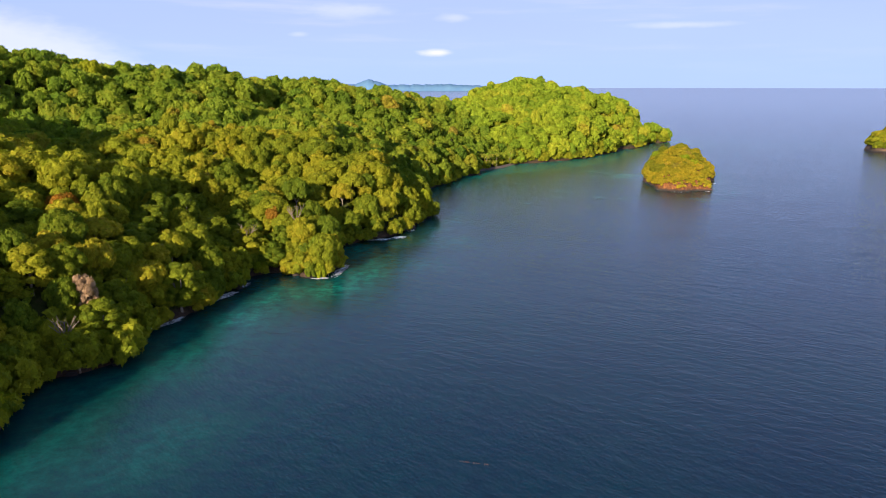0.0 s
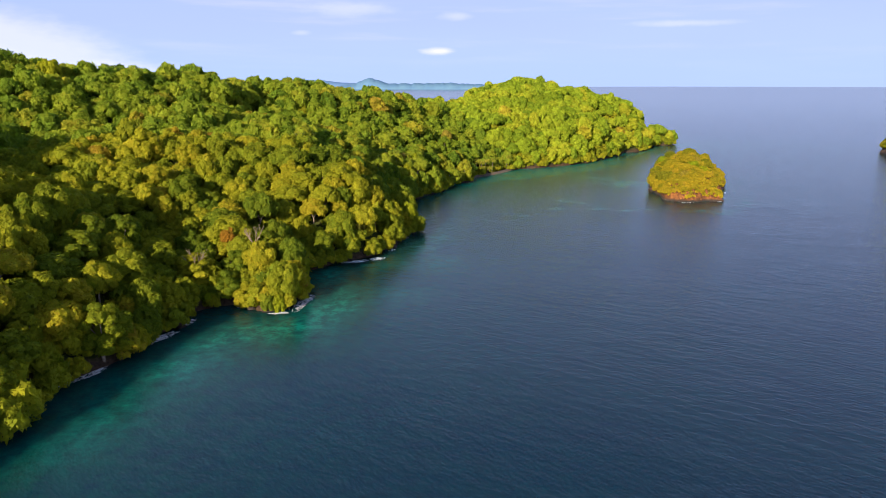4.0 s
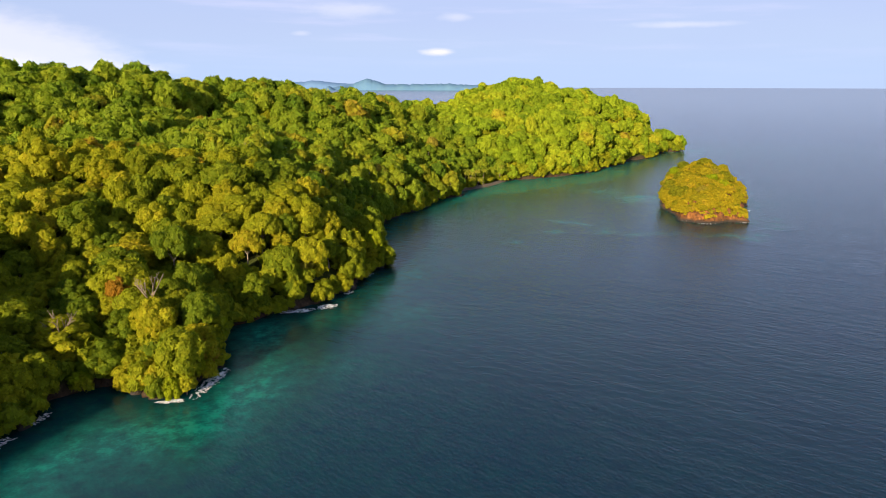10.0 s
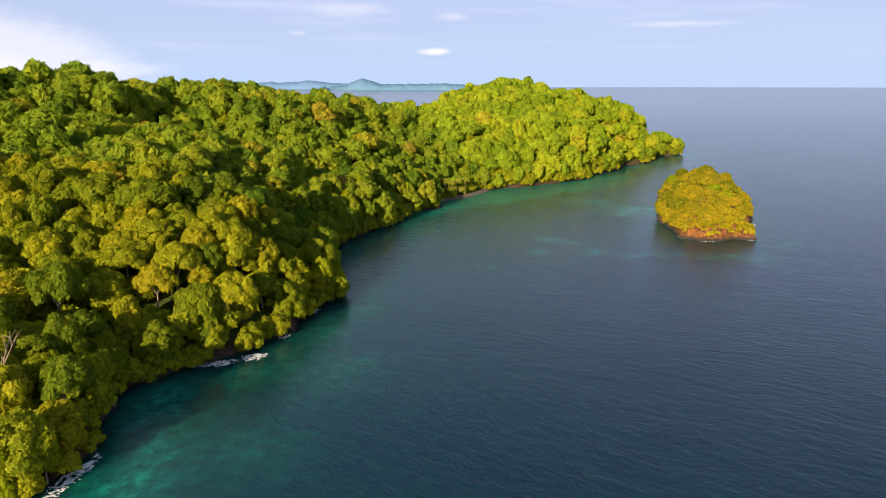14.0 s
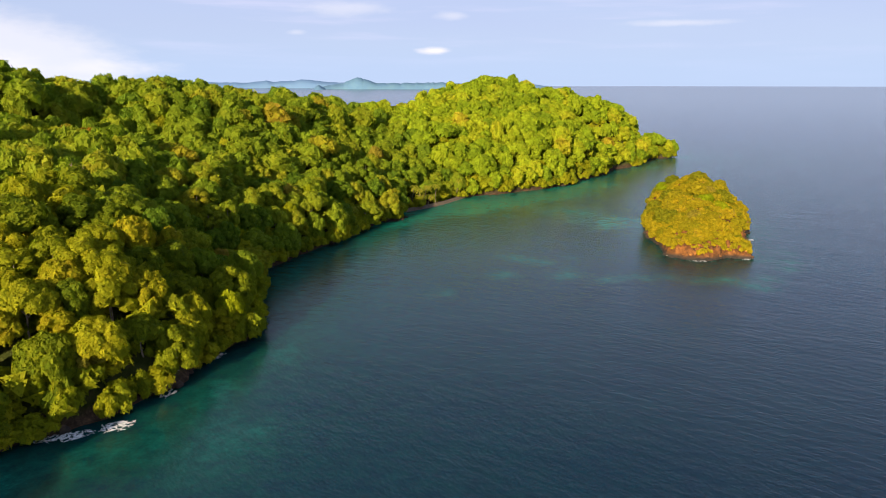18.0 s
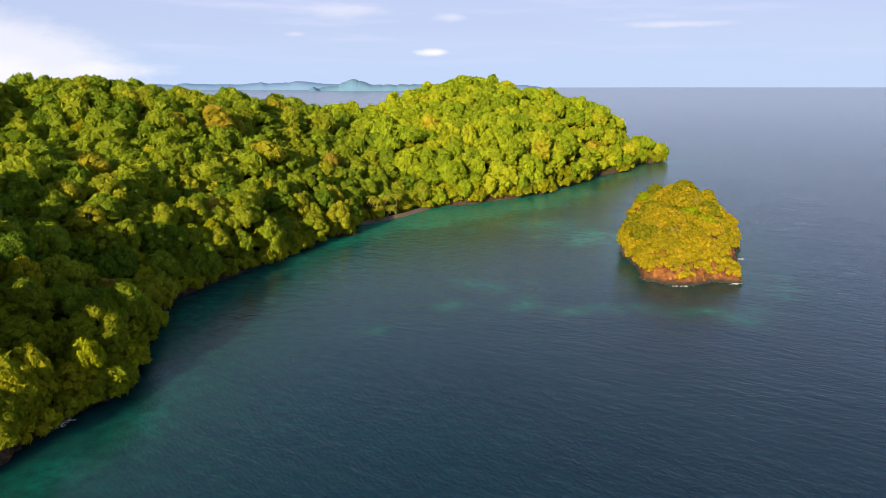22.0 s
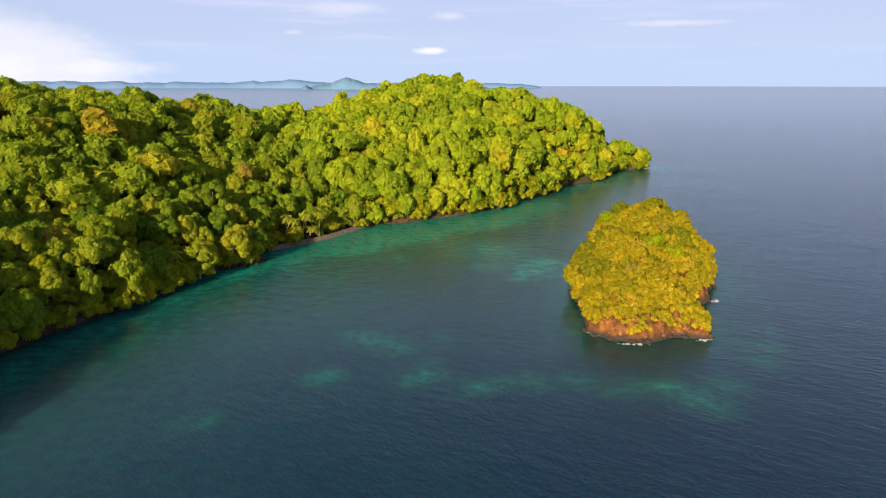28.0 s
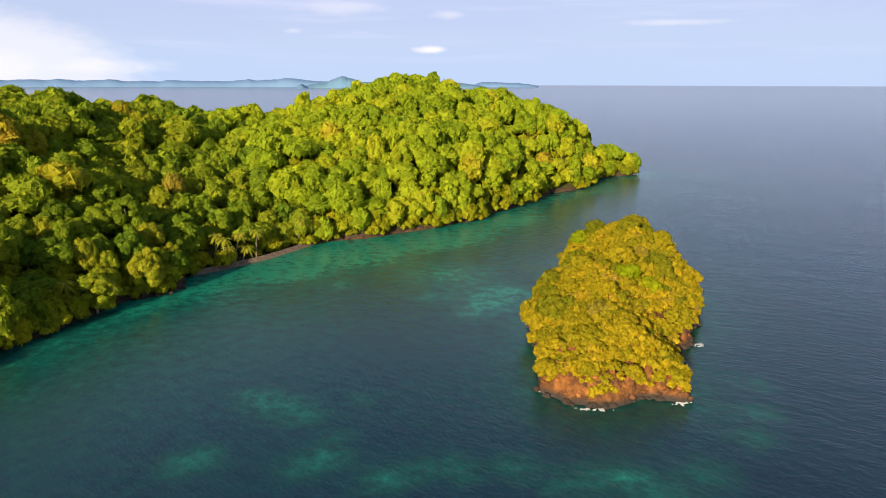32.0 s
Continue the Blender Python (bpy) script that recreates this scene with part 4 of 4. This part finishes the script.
# ---- palms ----
def palm(x, y, crown_z, lean, turn, seed):
    r = np.random.default_rng(seed)
    ground = float(hill_height([x], [y])[0])
    tall = max(4.0, crown_z - ground)
    root = new("palm_tree")
    root.matrix_basis = pose(x, y, ground - 0.2, 0, 0, turn)
    bm = bmesh.new()
    pts = [Vector((lean * (k / 5) ** 2, 0, tall * k / 5)) for k in range(6)]
    for k in range(5):
        limb(bm, pts[k], pts[k + 1], 0.22 - 0.02 * k, 0.2 - 0.02 * k, 8)
    part("trunk", bm, M_PALE, root)
    for k in range(19):
        a, rise = k * 2.4, (1.0, 0.5, 0.05)[k % 3] + r.uniform(-0.15, 0.15)
        length = r.uniform(2.6, 3.4)
        vs, fs = [], []
        out, side = Vector((math.cos(a), math.sin(a), 0)), Vector((-math.sin(a), math.cos(a), 0))
        spine = lambda u: pts[-1] + out * length * u * (1 - 0.12 * u) + Vector((0, 0, rise * length * u * 0.8 - 0.85 * length * u * u))
        for q in range(16):
            u = 0.08 + 0.92 * q / 15
            c, ahead = spine(u), (spine(u + 0.03) - spine(u)).normalized()
            wide = 0.62 * math.sin(math.pi * (0.12 + 0.8 * u)) + 0.06
            for hand in (-1, 1):
                tip = c + side * wide * hand + ahead * wide * 0.55 - Vector((0, 0, wide * r.uniform(0.35, 0.75)))
                fs.append((len(vs), len(vs) + 1, len(vs) + 2))
                vs += [c - ahead * 0.09, c + ahead * 0.12, tip]
        for q in range(8):
            b0, b1 = spine(q / 8), spine((q + 1) / 8)
            fs += [(len(vs), len(vs) + 1, len(vs) + 2), (len(vs), len(vs) + 2, len(vs) + 3)]
            vs += [b0 - side * 0.04, b0 + side * 0.04, b1 + side * 0.03, b1 - side * 0.03]
        part("frond", mesh_from("frond", vs, fs, M_PALM, False, [r.uniform(0.2, 0.9)] * len(vs)), M_PALM, root)
    tagged(root, "coconut palm with arching yellow-green fronds by the beach", "palm", "palms by the beach")


for n, (x, y, z, lean) in enumerate(PALMS):
    palm(x, y, z, lean, r_is.uniform(-70, 10), 300 + n)


# ---- shore: beach, rocks, foam, driftwood ----
def strip_mesh(name, line, inner, outer, z_in, z_out, mat):
    vs, fs = [], []
    for k, (x, y) in enumerate(line):
        ax, ay = line[max(0, k - 1)]
        bx, by = line[min(len(line) - 1, k + 1)]
        n = Vector((by - ay, ax - bx)).normalized()
        for f in (0, 0.5, 1):
            o = inner + (outer - inner) * f + 0.4 * float(vnoise(x, y, 3, 8))
            vs.append((x + n.x * o, y + n.y * o, z_in + (z_out - z_in) * f))
    for k in range(len(line) - 1):
        for j in (0, 1):
            fs.append((k * 3 + j, k * 3 + j + 1, k * 3 + 4 + j, k * 3 + 3 + j))
    return mesh_from(name, vs, fs, mat, True)


beach_line = [(34 + 31 * u, 468 + 44 * u - 5 * math.sin(u * math.pi)) for u in np.linspace(0, 1, 24)]
tagged(new("beach", strip_mesh("beach", beach_line, -1.6, 0.7, 1.3, -0.4, M_SAND)), "narrow strip of grey-brown sand below the palms", "beach", kind="structure")


def rock_mesh(name, seed, mat):
    r = np.random.default_rng(seed)
    bm = bmesh.new()
    bmesh.ops.create_icosphere(bm, subdivisions=2, radius=1)
    planes = [unit(r.normal(size=3)) for _ in range(7)]
    for v in bm.verts:
        p = np.array(v.co)
        for n in planes:
            over = p @ n - 0.72
            if over > 0:
                p = p - n * over * 0.9
        p = p * (1 + 0.06 * r.normal())
        v.co = p * (1, 0.8, 0.62)
    me = bpy.data.meshes.new(name)
    bm.to_mesh(me)
    bm.free()
    me.materials.append(mat)
    return me


r_rock = np.random.default_rng(91)
dark_rocks = [rock_mesh("rock", 400 + k, M_ROCK) for k in range(5)]
red_rocks = [rock_mesh("rock", 450 + k, M_RED) for k in range(5)]


def shore_rocks(coast, lo, hi, step, meshes, label, group, size, rough=2.0, limit=300):
    count = 0
    for (ax, ay), (bx, by) in zip(coast[lo:hi], coast[lo + 1:hi + 1]):
        length = math.hypot(bx - ax, by - ay)
        n = Vector((ay - by, bx - ax)).normalized()
        for k in range(max(1, int(length / step))):
            u, o = r_rock.random(), r_rock.normal(0, 1.1)
            x, y = ax + (bx - ax) * u + n.x * o, ay + (by - ay) * u + n.y * o
            d = float(offshore([x], [y], coast, rough)[0])
            x, y = x - n.x * (d - 0.2) * 0.8, y - n.y * (d - 0.2) * 0.8
            s = r_rock.uniform(*size)
            ob = new("rock", meshes[r_rock.integers(len(meshes))])
            ob.matrix_basis = tree_pose(x, y, r_rock.uniform(-0.1, 0.35) * s, s, r_rock.uniform(0, math.tau), r_rock.uniform(-0.3, 0.3))
            tagged(ob, label, "rock", group)
            count += 1
            if count >= limit:
                return


shore_rocks(COAST, 3, 45, 7.0, dark_rocks, "dark wet basalt boulder at the waterline", "boulders along the island shore", (0.6, 1.7))
shore_rocks(ISLET, 0, 19, 1.5, red_rocks, "rust-brown boulder at the foot of the islet", "boulders round the islet", (0.3, 1.3), 1.2)


# loose blocks lying on the bare foot of the islet
block = scatter(128, 172, 374, 420, 2500, (0.7, 1.6), lambda x, y: (offshore(x, y, ISLET, 1.2) > 0.1) & (offshore(x, y, ISLET, 1.2) < 2.6) & ~islet_green(x, y, 0.6), 95)[:110]
for bx, by, q in block:
    ob = new("rock", red_rocks[r_rock.integers(len(red_rocks))])
    ob.matrix_basis = tree_pose(bx, by, float(islet_height([bx], [by], ISLET, 12.4, 8.5, KNOLL)[0]) + 0.1, q * 0.55, r_rock.uniform(0, math.tau), r_rock.uniform(-0.4, 0.4), r_rock.uniform(0.7, 1.3))
    tagged(ob, "rust-brown block lying on the islet's bare rock", "rock", "boulders round the islet")


# rust-red blocks at the foot of the wooded point before the beach
for n in range(12):
    bx, by = 25 + 9 * n / 11 + r_rock.normal(0, 0.4), 443 + 6 * n / 11 + r_rock.normal(0, 0.4)
    ob = new("rock", red_rocks[n % len(red_rocks)])
    ob.matrix_basis = tree_pose(bx, by, r_rock.uniform(0.1, 0.6), r_rock.uniform(0.6, 1.3), r_rock.uniform(0, math.tau), r_rock.uniform(-0.3, 0.3))
    tagged(ob, "rust-red block at the foot of the wooded point", "rock", "boulders along the island shore")


def foam(x, y, length, wide, turn, seed, label="white surf breaking on the shore rocks"):
    """A patch of broken foam: many small ragged flecks lying just over the water."""
    cell = 0.14
    us, vs_ = np.meshgrid(np.arange(-length * 0.7, length * 0.7, cell), np.arange(-wide, wide, cell))
    us, vs_ = us.ravel(), vs_.ravel()
    c, s = math.cos(turn), math.sin(turn)
    px, py = x + us * c - vs_ * s, y + us * s + vs_ * c
    lace = 0.5 * vnoise(px, py, 1.3, seed % 19) + 0.35 * vnoise(px, py, 0.5, seed % 13) + 0.25 * vnoise(px, py, 0.22, 3)
    rim = np.hypot(us / (length * 0.5), vs_ / (wide * 0.8)) + 0.35 * lace
    thread = np.minimum(np.abs(vnoise(px, py, 1.1, seed % 7)), np.abs(vnoise(px, py, 0.6, seed % 5)))
    keep = (rim < 1) & (thread < 0.36 * (1 - rim) + 0.03)
    px, py = px[keep], py[keep]
    r = np.random.default_rng(seed)
    px, py = px + r.normal(0, 0.05, len(px)), py + r.normal(0, 0.05, len(py))
    h = 0.05 + 0.05 * (1 + vnoise(px, py, 0.4, 5)) + r.uniform(0, 0.06, len(px))
    half = cell * r.uniform(0.3, 0.85, len(px))
    quad = np.stack([np.stack([px + a * half, py + b * half, h], 1) for a, b in ((-1, -1), (1, -1), (1, 1), (-1, 1))], 1)
    vs, fs = quad.reshape(-1, 3), np.arange(len(px) * 4).reshape(-1, 4)
    tagged(new("surf_foam", mesh_from("surf_foam", vs, fs, M_FOAM)), label, "foam", kind="stuff")


for n, (x, y, length, wide, turn) in enumerate(((-57, 160, 16, 2.2, 1.0), (-49, 183, 12, 2.0, 1.1), (-46, 194, 7, 1.6, 1.3), (-37, 208, 6, 1.4, -0.6), (-25, 202, 5, 1.3, 0.1), (-20.2, 211, 16, 1.9, 1.42),
                                                (-12, 256, 10, 2.2, 0.35), (-5, 260, 7, 2.6, 0.5), (-1, 273, 4, 1.6, 1.2), (3, 292, 4, 1.0, 1.3), (-69, 124, 8, 1.5, 1.2),
                                                (133, 384.5, 5, 1.0, -0.9), (141, 377.3, 7, 0.8, -0.1), (158.5, 379.8, 4, 1.3, 0.1), (164.3, 399, 5, 1.0, 0.8), (172.8, 410, 4, 1.3, 0.9), (189, 466, 5, 1.2, 1.5), (242, 717, 9, 2.0, 0.9))):
    foam(x, y, length, wide, turn, 500 + n)


def driftwood(x, y, seed):
    r = np.random.default_rng(seed)
    bm = bmesh.new()
    limb(bm, (-2, 0, 0.1), (1.8, 0.3, 0.5), 0.2, 0.1)
    for k in range(4):
        q = r.uniform(-0.5, 1.6)
        limb(bm, (q, 0.15, 0.35), (q + r.uniform(0.3, 1), r.uniform(-1, 1), r.uniform(0.6, 1.5)), 0.08, 0.03, 5)
    root = new("driftwood_log")
    root.matrix_basis = pose(x, y, 0.2, 0, 0, r.uniform(0, 360))
    part("branching_trunk", bm, M_BARK, root)
    tagged(root, "bleached fallen tree lying on the shore rocks", "driftwood")


for n, (x, y) in enumerate(((20.5, 438), (24, 444), (31, 449.5), (12, 404), (16, 415))):
    driftwood(x, y, 600 + n)


def floating_weed(x, y, length, turn, seed):
    """A thin drift line of brown weed and leaves lying on the water."""
    r = np.random.default_rng(seed)
    u = r.uniform(-0.5, 0.5, 260) * length
    v = r.normal(0, 0.16, 260) + 0.35 * vnoise(u, u * 0, 1.4, seed % 11)
    keep = vnoise(u, v, 0.8, seed % 7) > -0.1
    u, v = u[keep], v[keep]
    c, q = math.cos(turn), math.sin(turn)
    px, py, a, size = x + u * c - v * q, y + u * q + v * c, r.uniform(0, math.tau, len(u)), r.uniform(0.03, 0.08, len(u))
    tri = np.stack([np.stack([px + size * np.cos(a + k), py + size * np.sin(a + k), 0.06 + 0.03 * r.random(len(u))], 1) for k in (0, 1.9, 4.2)], 1)
    tagged(new("floating_weed", mesh_from("floating_weed", tri.reshape(-1, 3), np.arange(len(u) * 3).reshape(-1, 3), M_WEED)), "thin line of reddish-brown weed drifting on the sea", "seaweed", kind="stuff")


floating_weed(17.4, 97.9, 5.0, -0.25, 711)
floating_weed(21.6, 96.3, 2.6, -0.5, 712)
